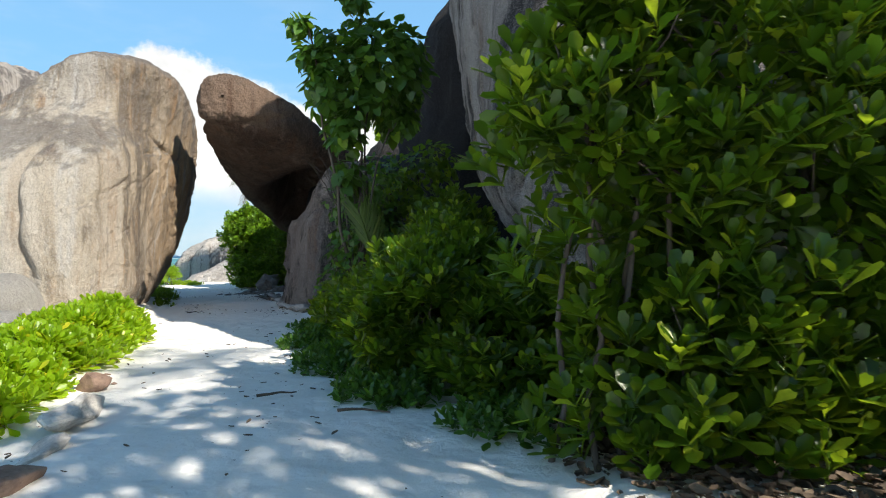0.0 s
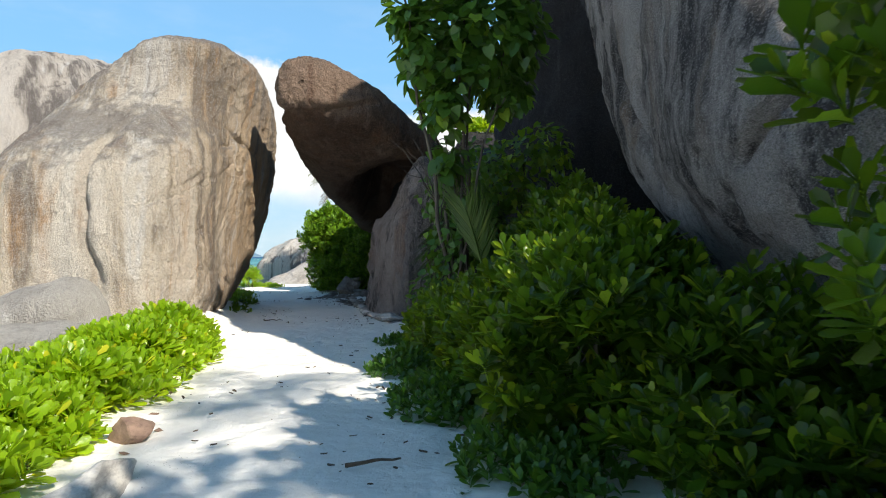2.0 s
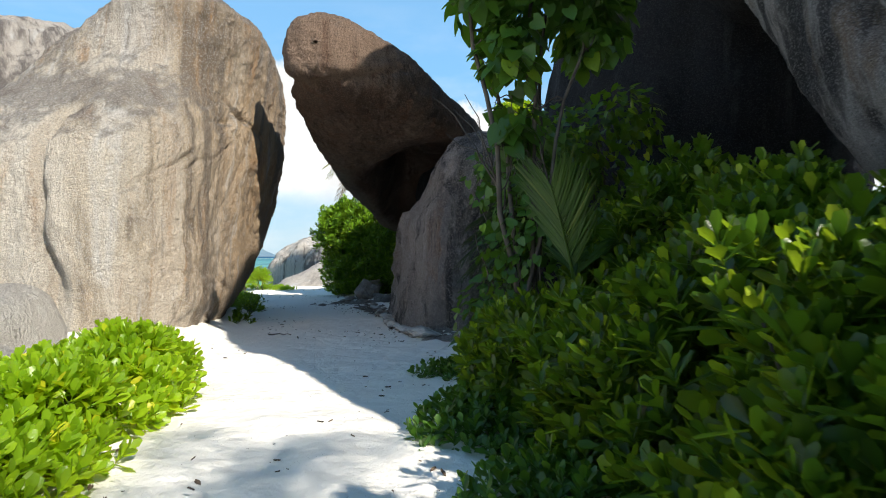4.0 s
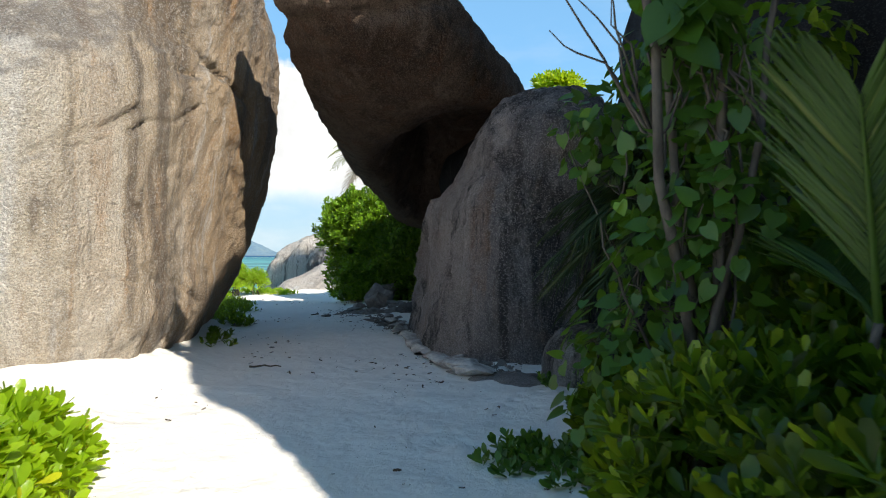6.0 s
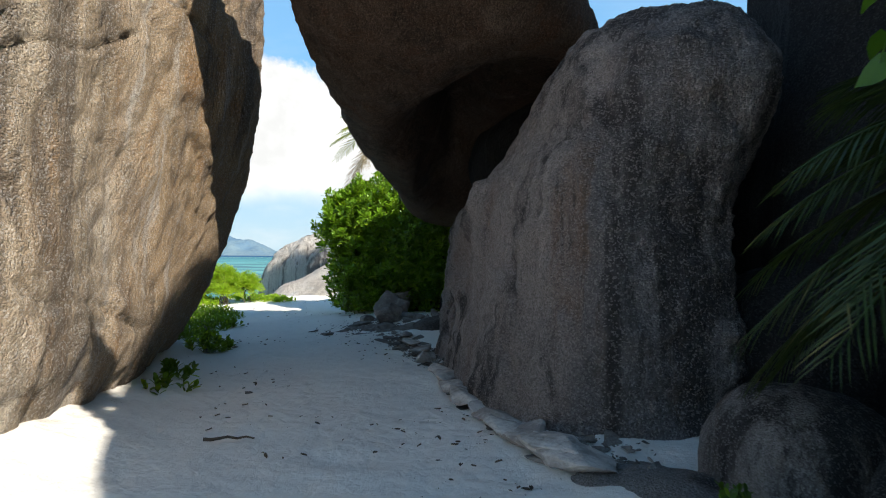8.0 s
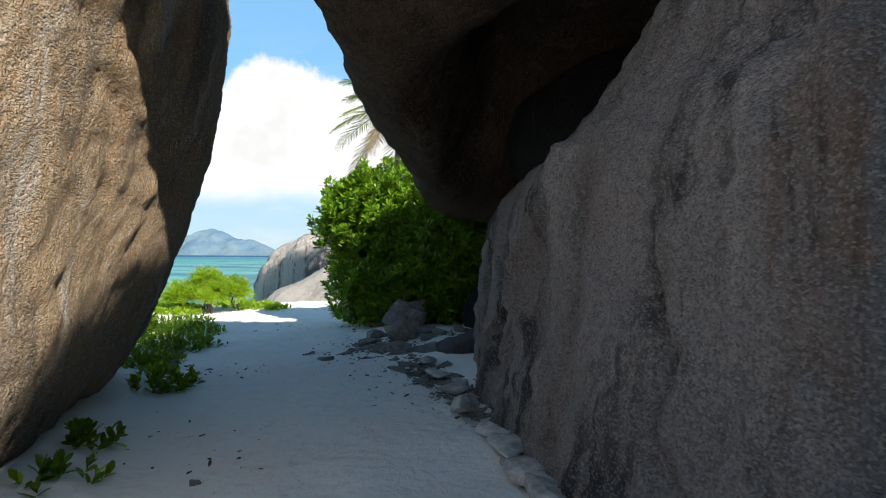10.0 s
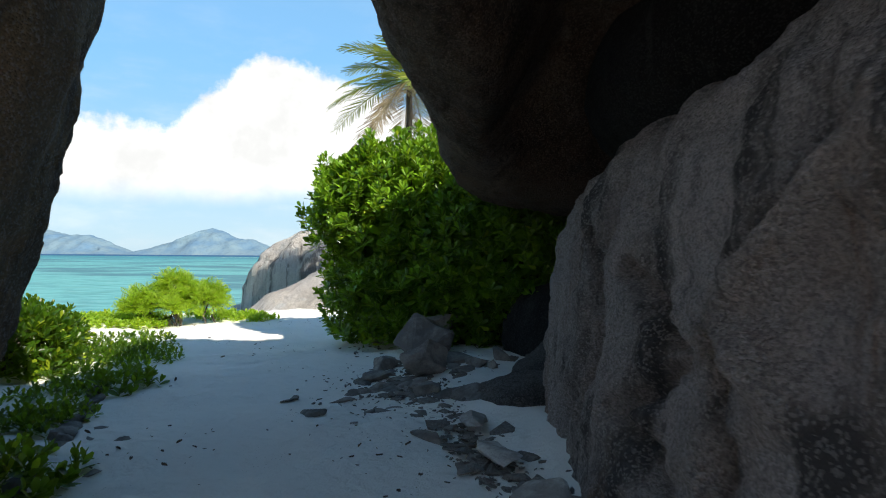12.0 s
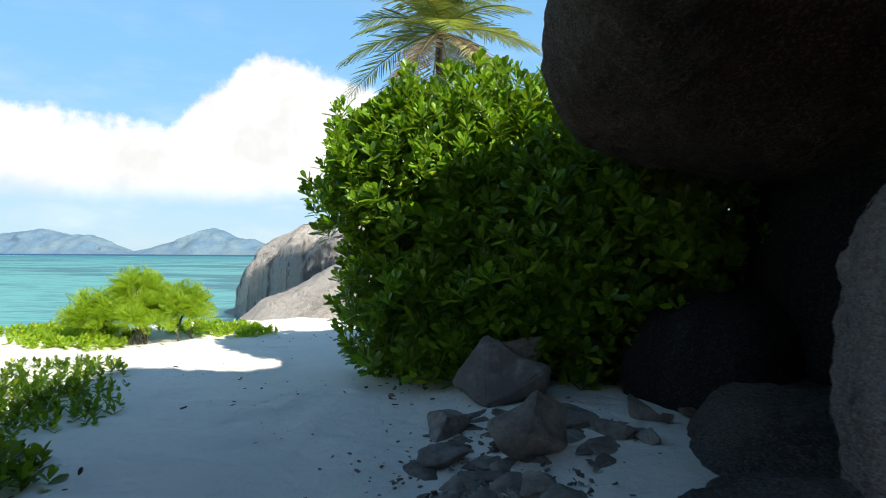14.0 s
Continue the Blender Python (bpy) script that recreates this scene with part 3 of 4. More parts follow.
rock("boulder", ring_rock(GREY, 230, 420, 0.08, 0.05, 0.03, 17, (), GREY_CRACKS), M_GREY, "tall grey streaked granite boulder rising behind bushes")
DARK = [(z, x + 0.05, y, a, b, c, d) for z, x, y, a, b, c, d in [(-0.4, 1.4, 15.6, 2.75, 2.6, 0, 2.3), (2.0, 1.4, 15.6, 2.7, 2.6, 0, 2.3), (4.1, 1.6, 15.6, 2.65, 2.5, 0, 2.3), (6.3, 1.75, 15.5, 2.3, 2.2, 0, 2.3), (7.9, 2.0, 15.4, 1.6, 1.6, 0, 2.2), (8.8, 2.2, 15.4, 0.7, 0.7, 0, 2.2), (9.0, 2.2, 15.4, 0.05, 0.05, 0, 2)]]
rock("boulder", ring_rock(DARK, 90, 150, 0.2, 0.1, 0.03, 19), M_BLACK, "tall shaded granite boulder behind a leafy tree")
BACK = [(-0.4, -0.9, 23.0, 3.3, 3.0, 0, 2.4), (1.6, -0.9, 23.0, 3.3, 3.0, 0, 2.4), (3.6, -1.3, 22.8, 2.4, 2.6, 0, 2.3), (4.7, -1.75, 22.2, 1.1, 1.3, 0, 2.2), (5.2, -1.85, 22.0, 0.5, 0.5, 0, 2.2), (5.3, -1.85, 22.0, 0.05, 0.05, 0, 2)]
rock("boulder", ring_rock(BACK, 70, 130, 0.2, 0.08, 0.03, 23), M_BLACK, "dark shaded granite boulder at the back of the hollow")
# Added to roof the hollow and keep sky light out.
rock("boulder", ball_rock((-2.0, 20.3, 3.2), (2.3, 2.4, 1.1), (8, -10, 0), 50, 80, 2.4, 0.2, 0, 0.03, 26), M_BLACK, "dark granite boulder added over the hollow to block sky light")
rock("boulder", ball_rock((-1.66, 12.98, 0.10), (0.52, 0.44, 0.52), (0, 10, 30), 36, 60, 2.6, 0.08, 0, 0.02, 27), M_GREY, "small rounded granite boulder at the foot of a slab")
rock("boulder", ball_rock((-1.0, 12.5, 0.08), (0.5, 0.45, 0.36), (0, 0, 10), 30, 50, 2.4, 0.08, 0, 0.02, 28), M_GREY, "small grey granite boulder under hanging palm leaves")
# Black rock added to cover bright sand where the gap is in shade.
rock("boulder", ball_rock((-0.9, 14.6, 0.3), (1.0, 0.8, 1.0), (0, 0, 20), 36, 60, 2.5, 0.12, 0, 0.03, 29), M_BLACK, "dark boulder added behind a slab to fill a shaded gap")
# Added high up to block sky light from the grotto below.
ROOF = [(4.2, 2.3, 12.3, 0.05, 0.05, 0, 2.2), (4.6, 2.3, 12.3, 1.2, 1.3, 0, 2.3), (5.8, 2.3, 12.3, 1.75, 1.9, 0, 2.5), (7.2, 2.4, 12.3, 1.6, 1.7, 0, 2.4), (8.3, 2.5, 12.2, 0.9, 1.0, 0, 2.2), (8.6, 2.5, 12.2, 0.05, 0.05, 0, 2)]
rock("boulder", ring_rock(ROOF, 60, 110, 0.15, 0.06, 0.03, 39), M_BLACK, "dark granite boulder added high between two boulders to block sky light")
# Unseen boulder, added to stop sun leaking onto the dark one.
EAST = [(-0.4, 5.6, 10.8, 1.8, 2.4, 0, 2.4), (4.0, 5.5, 10.8, 1.8, 2.3, 0, 2.4), (8.5, 5.3, 10.8, 1.6, 1.9, 0, 2.3), (9.8, 5.2, 10.8, 0.05, 0.05, 0, 2)]
rock("boulder", ring_rock(EAST, 50, 90, 0.25, 0.1, 0.03, 37), M_GREY, "tall unseen granite boulder added behind others to block sun")
FAR_A = [(-1.8, -12.4, 37.0, 3.6, 3.0, 0, 2.6), (0.2, -12.2, 37.0, 3.4, 3.0, 0, 2.6), (1.4, -11.8, 37.0, 3.0, 2.8, 0, 2.6), (2.25, -11.0, 37.0, 2.3, 2.0, 0, 2.4), (2.6, -10.0, 37.0, 0.05, 0.05, 0, 2)]
rock("boulder", ring_rock(FAR_A, 80, 170, 0.18, 0.16, 0.04, 31), M_PALE, "pale streaked granite boulder at the water's edge")
FAR_B = [(-1.2, -9.7, 30.9, 3.9, 2.5, 0, 2.2), (0.1, -9.3, 30.9, 3.2, 2.1, 0, 2.2), (0.8, -8.9, 31.0, 2.2, 1.6, 0, 2.2), (1.4, -8.5, 31.0, 1.45, 1.1, 0, 2.2), (1.8, -8.2, 31.1, 0.05, 0.05, 0, 2)]
rock("boulder", ring_rock(FAR_B, 60, 130, 0.15, 0.03, 0.04, 33), M_BEACHROCK, "low sloping sunlit granite boulder on the beach")

# ---- plants ----


def leaf_shape(length, width, widest=0.68, fold=0.12, droop=0.10, tip=0.35, across=3, along=5, heart=0.0):
    """One leaf along +x, folded at the midrib; widest: where it is broadest."""
    u = np.linspace(0, 1, along)
    w = np.sin(np.pi * u ** (math.log(0.5) / math.log(widest))) ** 0.8
    w = np.maximum(w, np.where(u < 0.5, 0.10, tip * (u > 0.99)))
    if heart:
        w = np.interp(u, (0, 0.12, 0.3, 0.6, 0.85, 1.0), (0.62, 0.92, 1.0, 0.72, 0.30, 0.02))
    s = np.linspace(-1, 1, across)
    x = u[:, None] * length - (heart * length * 0.16 * (np.abs(s)[None, :]) * (1 - u[:, None]) ** 2)
    y = w[:, None] * s[None, :] * width / 2
    z = fold * width * np.abs(s)[None, :] * np.ones_like(u)[:, None] - droop * length * u[:, None] ** 2
    v = np.stack([x, y, z], -1).reshape(-1, 3)
    return v, grid_faces(along, across, False)


def place_leaves(v, q, pts, ways, ups, sizes):
    """Copies of one leaf shape: at pts, growing along ways, faces towards ups."""
    x = ways / np.linalg.norm(ways, axis=1, keepdims=True)
    y = np.cross(ups, x)
    y /= np.linalg.norm(y, axis=1, keepdims=True) + 1e-9
    z = np.cross(x, y)
    m = np.stack([x, y, z], -1) * sizes[:, None, None]
    out = np.einsum("nij,kj->nki", m, v) + pts[:, None, :]
    qq = q[None] + (np.arange(len(pts)) * len(v))[:, None, None]
    return out.reshape(-1, 3), qq.reshape(-1, q.shape[1])


def rosettes(rng, tips, axes, leaves=9, spread=(14, 66), size=1.0):
    """Leaf places for whorls of leaves at shoot tips."""
    n = len(tips)
    axes = axes / np.linalg.norm(axes, axis=1, keepdims=True)
    ref = np.where(np.abs(axes[:, 2:3]) > 0.9, np.array([[1.0, 0, 0]]), np.array([[0, 0, 1.0]]))
    a = np.cross(axes, ref)
    a /= np.linalg.norm(a, axis=1, keepdims=True)
    b = np.cross(axes, a)
    P, W, U, S = [], [], [], []
    turn = rng.random(n) * 6.283
    for k in range(leaves):
        f = (k + 0.5) / leaves
        th = turn + k * 2.39996 + rng.normal(0, 0.2, n)
        open_ = np.radians(spread[0] + (spread[1] - spread[0]) * (1 - f) + rng.normal(0, 9, n))
        side = np.cos(th)[:, None] * a + np.sin(th)[:, None] * b
        way = axes * np.cos(open_)[:, None] + side * np.sin(open_)[:, None]
        P.append(tips + axes * (0.10 * (f - 0.7)))
        W.append(way)
        U.append(axes * np.sin(open_)[:, None] - side * np.cos(open_)[:, None])
        S.append(size * (0.75 + 0.45 * rng.random(n)) * (1.0 - 0.35 * f))
    return np.concatenate(P), np.concatenate(W), np.concatenate(U), np.concatenate(S)


def blob_tips(rng, blobs, count, depth=0.3, lowest=-0.35):
    """Shoot tips over the skin of a few joined ellipsoids, with the way that they face."""
    vol = np.array([(b[3] * b[4] + b[4] * b[5] + b[3] * b[5]) for b in blobs])
    pts, nrm = [], []
    for b, n in zip(blobs, (count * vol / vol.sum()).astype(int)):
        c, r = np.array(b[:3]), np.array(b[3:6])
        d = rng.normal(size=(n * 3, 3))
        d /= np.linalg.norm(d, axis=1, keepdims=True)
        d = d[d[:, 2] > lowest][:n]
        p = c + d * r * (1 - depth * rng.random((len(d), 1)) ** 1.6 + rng.normal(0, 0.05, (len(d), 1)))
        ok = np.ones(len(p), dtype=bool)
        for o in blobs:
            if o is not b:
                ok &= (((p - np.array(o[:3])) / np.array(o[3:6])) ** 2).sum(1) > 0.62
        pts.append(p[ok])
        nrm.append((d / r)[ok])
    p, n = np.concatenate(pts), np.concatenate(nrm)
    n /= np.linalg.norm(n, axis=1, keepdims=True)
    return p, n


def tube(points, r0, r1, sides=7):
    """A tapering stem along points."""
    p = np.array(points, dtype=float)
    t = np.gradient(p, axis=0)
    t /= np.linalg.norm(t, axis=1, keepdims=True) + 1e-9
    ref = np.array([0.31, 0.87, 0.38])
    a = np.cross(t, ref)
    a /= np.linalg.norm(a, axis=1, keepdims=True)
    b = np.cross(t, a)
    ang = np.linspace(0, 2 * math.pi, sides, endpoint=False)
    r = np.linspace(r0, r1, len(p))[:, None, None]
    v = p[:, None, :] + r * (np.cos(ang)[None, :, None] * a[:, None, :] + np.sin(ang)[None, :, None] * b[:, None, :])
    return v.reshape(-1, 3), grid_faces(len(p), sides, True)


def joined(pieces):
    vs, qs, k = [], [], 0
    for v, q in pieces:
        vs.append(v)
        qs.append(q + k)
        k += len(v)
    return np.concatenate(vs), np.concatenate(qs)


def bent(a, b, sag, n=7, rng=None, wob=0.04):
    a, b = np.array(a, dtype=float), np.array(b, dtype=float)
    u = np.linspace(0, 1, n)[:, None]
    p = a + (b - a) * u
    p[:, 2] += sag * np.sin(np.pi * u[:, 0])
    if rng is not None:
        p[1:-1] += rng.normal(0, wob, (n - 2, 3))
    return p


LEAF = leaf_shape(0.20, 0.080, 0.76, 0.10, 0.06, tip=0.5, along=5)


def bush(name, blobs, count, mat, label, seed, size=1.0, leaves=9, lowest=-0.35, depth=0.35, stems=8, shape=LEAF, category="bush", up=0.95, singles=0, core=0, lobes=0.0, deep=1.15):
    rng = np.random.default_rng(seed)
    c = np.array([b[:3] for b in blobs])
    base = np.array([c[:, 0].mean(), c[:, 1].mean(), 0.0])
    base[2] = float(ground_z(base[0], base[1])) - 0.02
    top = anchor(name, base, label, category)
    p, n = blob_tips(rng, blobs, count, depth, lowest)
    if lobes:
        # boughs that stand out, with dark gaps between them
        w = np.array([noise.noise(Vector(x) * 1.9 + Vector((seed, 0, 0))) + 0.5 * noise.noise(Vector(x) * 4.2) for x in p])
        p = p + n * (lobes * np.clip(w, -0.9, 0.7))[:, None]
        some = w > -0.28 + 0.1 * rng.normal(size=len(w))
        p, n = p[some], n[some]
    keep = p[:, 2] > ground_z(p[:, 0], p[:, 1]) + 0.03
    p, n = p[keep], n[keep]
    ax = n + np.array([0, 0, up]) + rng.normal(0, 0.3, n.shape)
    P, W, U, S = rosettes(rng, p, ax, leaves, (8, 68), size=size)
    if singles:
        # the leaves nearest the path, each one by itself
        order = np.argsort(np.abs(P[:, 0] - path_x(P[:, 1])) + 0.25 * rng.random(len(P)))
        one = mesh_np("leaf", shape[0], shape[1], mat)
        for i in order[:singles]:
            x = W[i] / np.linalg.norm(W[i])
            y = np.cross(U[i], x)
            y /= np.linalg.norm(y) + 1e-9
            z = np.cross(x, y)
            m = Matrix(((x[0], y[0], z[0], 0), (x[1], y[1], z[1], 0), (x[2], y[2], z[2], 0), (0, 0, 0, 1))) @ Matrix.Scale(float(S[i]), 4)
            m.translation = Vector(P[i] - base)
            leaf = new("leaf", one)
            leaf.parent = top
            leaf.matrix_basis = m
        rest = order[singles:]
        P, W, U, S = P[rest], W[rest], U[rest], S[rest]
    if core:
        # leaves deep inside, that close the view through
        inner = [(*b[:3], b[3] * 0.72, b[4] * 0.72, b[5] * 0.72) for b in blobs]
        ip, inn = blob_tips(rng, inner, core, 0.5, -0.9)
        iP, iW, iU, iS = rosettes(rng, ip, inn + rng.normal(0, 0.5, inn.shape), 6, (30, 85), deep)
        P, W, U, S = np.concatenate([P, iP]), np.concatenate([W, iW]), np.concatenate([U, iU]), np.concatenate([S, iS])
    v, q = place_leaves(*shape, P, W, U, S)
    tagged(part_np("foliage", v - base, q, mat, top), kind="stuff" if singles else "")
    for k in range(stems):
        b = blobs[k % len(blobs)]
        foot = np.array([b[0] + rng.normal(0, 0.25) * b[3], b[1] + rng.normal(0, 0.25) * b[4], 0.0])
        foot[2] = float(ground_z(foot[0], foot[1])) - 0.03
        twigs = [tube(bent(foot, b[:3], 0.0, 6, rng), 0.022, 0.012)]
        for _ in range(5):
            i = rng.integers(len(p))
            d = np.linalg.norm((p - np.array(b[:3])), axis=1)
            near = np.argsort(d)[: max(20, len(p) // len(blobs))]
            twigs.append(tube(bent(b[:3], p[rng.choice(near)], -0.05, 6, rng), 0.012, 0.005, 5))
        tv, tq = joined(twigs)
        part_np("stem", tv - base, tq, M_BARK, top)
    return top


def on_ground(x, y, lift=0.0):
    return np.array([x, y, float(ground_z(x, y)) + lift])


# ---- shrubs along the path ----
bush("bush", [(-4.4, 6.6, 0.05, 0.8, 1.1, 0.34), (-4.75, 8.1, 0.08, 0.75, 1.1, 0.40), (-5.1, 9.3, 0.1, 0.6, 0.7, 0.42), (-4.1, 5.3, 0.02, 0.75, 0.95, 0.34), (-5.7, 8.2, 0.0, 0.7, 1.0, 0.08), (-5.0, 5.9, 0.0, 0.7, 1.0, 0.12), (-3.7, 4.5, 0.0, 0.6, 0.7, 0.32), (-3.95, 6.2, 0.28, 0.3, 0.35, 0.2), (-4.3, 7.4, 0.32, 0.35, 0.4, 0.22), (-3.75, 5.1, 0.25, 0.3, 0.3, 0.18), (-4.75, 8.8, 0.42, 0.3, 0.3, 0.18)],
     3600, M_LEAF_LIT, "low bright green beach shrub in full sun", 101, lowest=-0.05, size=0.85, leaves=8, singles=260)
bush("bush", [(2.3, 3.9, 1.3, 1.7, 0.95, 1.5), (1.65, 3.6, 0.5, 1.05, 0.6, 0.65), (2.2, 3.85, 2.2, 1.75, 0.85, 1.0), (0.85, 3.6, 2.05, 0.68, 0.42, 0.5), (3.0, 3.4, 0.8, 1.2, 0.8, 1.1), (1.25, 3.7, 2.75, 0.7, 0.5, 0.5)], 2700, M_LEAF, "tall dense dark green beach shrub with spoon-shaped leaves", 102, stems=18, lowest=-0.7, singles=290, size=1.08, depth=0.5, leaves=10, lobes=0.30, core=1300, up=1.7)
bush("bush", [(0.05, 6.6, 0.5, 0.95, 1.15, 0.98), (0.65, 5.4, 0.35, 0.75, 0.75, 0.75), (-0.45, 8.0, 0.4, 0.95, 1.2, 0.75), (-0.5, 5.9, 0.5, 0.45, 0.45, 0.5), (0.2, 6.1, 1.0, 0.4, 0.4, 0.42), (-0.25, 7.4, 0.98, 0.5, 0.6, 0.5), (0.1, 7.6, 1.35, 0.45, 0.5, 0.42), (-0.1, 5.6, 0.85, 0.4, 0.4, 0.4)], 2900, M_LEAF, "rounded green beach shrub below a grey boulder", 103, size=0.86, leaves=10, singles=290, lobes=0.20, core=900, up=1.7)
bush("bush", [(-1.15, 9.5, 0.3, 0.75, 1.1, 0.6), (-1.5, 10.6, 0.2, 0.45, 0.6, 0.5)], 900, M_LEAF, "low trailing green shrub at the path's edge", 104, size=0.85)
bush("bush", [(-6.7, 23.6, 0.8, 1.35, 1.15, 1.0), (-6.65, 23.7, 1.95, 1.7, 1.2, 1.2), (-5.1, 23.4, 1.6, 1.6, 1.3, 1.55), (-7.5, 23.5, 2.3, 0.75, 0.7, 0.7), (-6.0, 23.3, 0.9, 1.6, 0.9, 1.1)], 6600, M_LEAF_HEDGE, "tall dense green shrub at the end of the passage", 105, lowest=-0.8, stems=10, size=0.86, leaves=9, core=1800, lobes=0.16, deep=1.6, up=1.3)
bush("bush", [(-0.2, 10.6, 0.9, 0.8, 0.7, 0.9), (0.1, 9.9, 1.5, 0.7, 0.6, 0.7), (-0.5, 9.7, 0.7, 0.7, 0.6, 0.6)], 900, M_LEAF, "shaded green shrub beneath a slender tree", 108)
GROUND_LEAF = leaf_shape(0.10, 0.06, 0.6, 0.1, 0.15, along=4)
bush("ground_cover", [(-0.45, 5.45, -0.02, 0.55, 0.7, 0.22), (-1.0, 7.1, -0.02, 0.7, 0.9, 0.25), (-1.6, 8.6, -0.02, 0.65, 0.9, 0.24), (0.6, 4.5, -0.02, 0.6, 0.6, 0.25), (-2.25, 10.6, -0.03, 0.42, 0.4, 0.12), (-1.8, 10.4, -0.02, 0.45, 0.5, 0.2)],
     1700, M_HEART, "small-leaved green creeper spreading over sand", 106, 1.0, 6, 0.0, 0.5, 0, GROUND_LEAF, "creeper", singles=200)

bush("ground_cover", [(-6.6, 14.6, 0.02, 0.3, 0.25, 0.12), (-6.9, 15.3, 0.05, 0.2, 0.25, 0.12), (-7.6, 17.2, 0.02, 0.35, 0.5, 0.16), (-8.9, 20.0, 0.0, 0.4, 0.5, 0.12)], 170, M_LEAF, "small green creeper sprigs on sand beside a boulder", 107, 1.1, 6, 0.0, 0.5, 0, GROUND_LEAF, "creeper", singles=100)

bush("weed", [(-2.16, 12.42, 0.05, 0.11, 0.11, 0.16)], 16, M_HEART, "small green weed sprouting beside a granite boulder", 109, 0.8, 6, 0.0, 0.5, 0, GROUND_LEAF, "weed")

# ---- palms ----
LEAFLET = leaf_shape(1.0, 0.055, 0.35, 0.35, 0.12, 0.0, 3, 4)


def frond(rng, foot, way, length, droop, pairs=26, leaflet=0.45, hang=0.25, lift=0.35, slim=1.0, ahead=0.45):
    """A feather leaf: its rib and its leaflets."""
    way = np.array(way, dtype=float)
    way /= np.linalg.norm(way)
    u = np.linspace(0, 1, 14)[:, None]
    rib = np.array(foot) + way * length * u + np.array([0, 0, -droop * length]) * u ** 2
    tan = np.gradient(rib, axis=0)
    tan /= np.linalg.norm(tan, axis=1, keepdims=True)
    side = np.cross(tan, [0, 0, 1.0])
    side /= np.linalg.norm(side, axis=1, keepdims=True) + 1e-9
    up = np.cross(side, tan)
    f = np.linspace(0.14, 0.99, pairs)
    P, W, U, S = [], [], [], []
    for sg in (-1, 1):
        i = f * 13
        lo = np.minimum(i.astype(int), 12)
        w = (i - lo)[:, None]
        at = rib[lo] * (1 - w) + rib[lo + 1] * w
        fwd = ahead + 0.8 * f[:, None] ** 2
        d = sg * side[lo] + fwd * tan[lo] + lift * up[lo] + np.array([0, 0, -hang]) + rng.normal(0, 0.07, (pairs, 3))
        P.append(at)
        W.append(d)
        U.append(up[lo] + rng.normal(0, 0.15, (pairs, 3)))
        S.append(leaflet * np.sin(np.pi * (0.12 + 0.80 * f)) ** 0.7 * (0.85 + 0.3 * rng.random(pairs)))
    leaves = place_leaves(LEAFLET[0] * np.array([1, slim, slim]), LEAFLET[1], np.concatenate(P), np.concatenate(W), np.concatenate(U), np.concatenate(S))
    return tube(rib, 0.018 * length ** 0.5, 0.004, 5), leaves


def palm(name, foot, height, fronds, length, label, seed, leaflet=0.45, dry=0.2, rise=(75, -25), lean=(0.0, 0.0), droop=0.45, trunk=0.1, turn=None, pairs=26, hang=0.25, leafy=None, ways=(), slim=1.0, ahead=0.45):
    rng = np.random.default_rng(seed)
    base = on_ground(foot[0], foot[1], -0.03) if len(foot) == 2 else np.array(foot)
    top = anchor(name, base, label, "palm")
    head = np.array([lean[0], lean[1], height])
    if height > 0.5:
        stem = bent((0, 0, 0), head, 0.0, 14, rng, 0.02)
        v, q = tube(stem, trunk, trunk * 0.7, 12)
        part_np("trunk", v, q, M_BARK, top)
    for k in range(fronds):
        f = k / max(1, fronds - 1)
        az = (turn[0] + (turn[1] - turn[0]) * rng.random()) if turn else k * 2.39996 + rng.normal(0, 0.15)
        el = radians(rise[0] + (rise[1] - rise[0]) * f + rng.normal(0, 6))
        way = (math.cos(az) * math.cos(el), math.sin(az) * math.cos(el), math.sin(el))
        if ways:
            way = ways[k]
        rib, leaves = frond(rng, head, way, length * (0.85 + 0.3 * rng.random()), droop, pairs, leaflet, hang, slim=slim, ahead=ahead)
        dead = f > 1 - dry
        r = part_np("frond", rib[0], rib[1], M_DRY if dead else leafy or M_FROND, top, "dry brown drooping frond" if dead else "")
        part_np("leaf_blade", leaves[0], leaves[1], M_DRY if dead else leafy or M_FROND, r)
    return top


palm("palm_tree", (-8.05, 28.8), 5.55, 34, 2.0, "coconut palm with yellow-green sunlit crown", 201, 0.55, 0.2, (86, -38), (0.15, 0.1), pairs=46, slim=0.9, droop=0.42, hang=0.4)
palm("young_palm", (-0.98, 9.2), 0.95, 2, 1.15, "young palm with an upright fan-like green leaf", 202, 0.58, 0.0, (92, 62), (0, 0), 0.16, 0.025, pairs=64, slim=0.85, hang=-0.1, leafy=M_FROND_YOUNG, ways=((-0.2, -0.3, 0.9), (0.1, 0.8, 0.4)), ahead=1.25)
palm("young_palm", (-0.75, 11.9), 1.75, 26, 1.35, "shaded young palm with drooping dark green fronds", 203, 0.45, 0.0, (62, -20), (-0.1, 0.0), 0.55, 0.07, turn=(2.3, 4.3), pairs=40, hang=0.75, leafy=M_FROND_DARK, slim=0.7)
palm("palm_tree", (5.0, -0.2), 7.2, 12, 1.7, "tall coconut palm behind beach shrubs", 204, 0.5, 0.1, (70, -25), (-0.3, 0.2))

# ---- trees ----
HEART = leaf_shape(0.2, 0.19, fold=0.06, droop=0.18, across=3, along=6, heart=1.0)


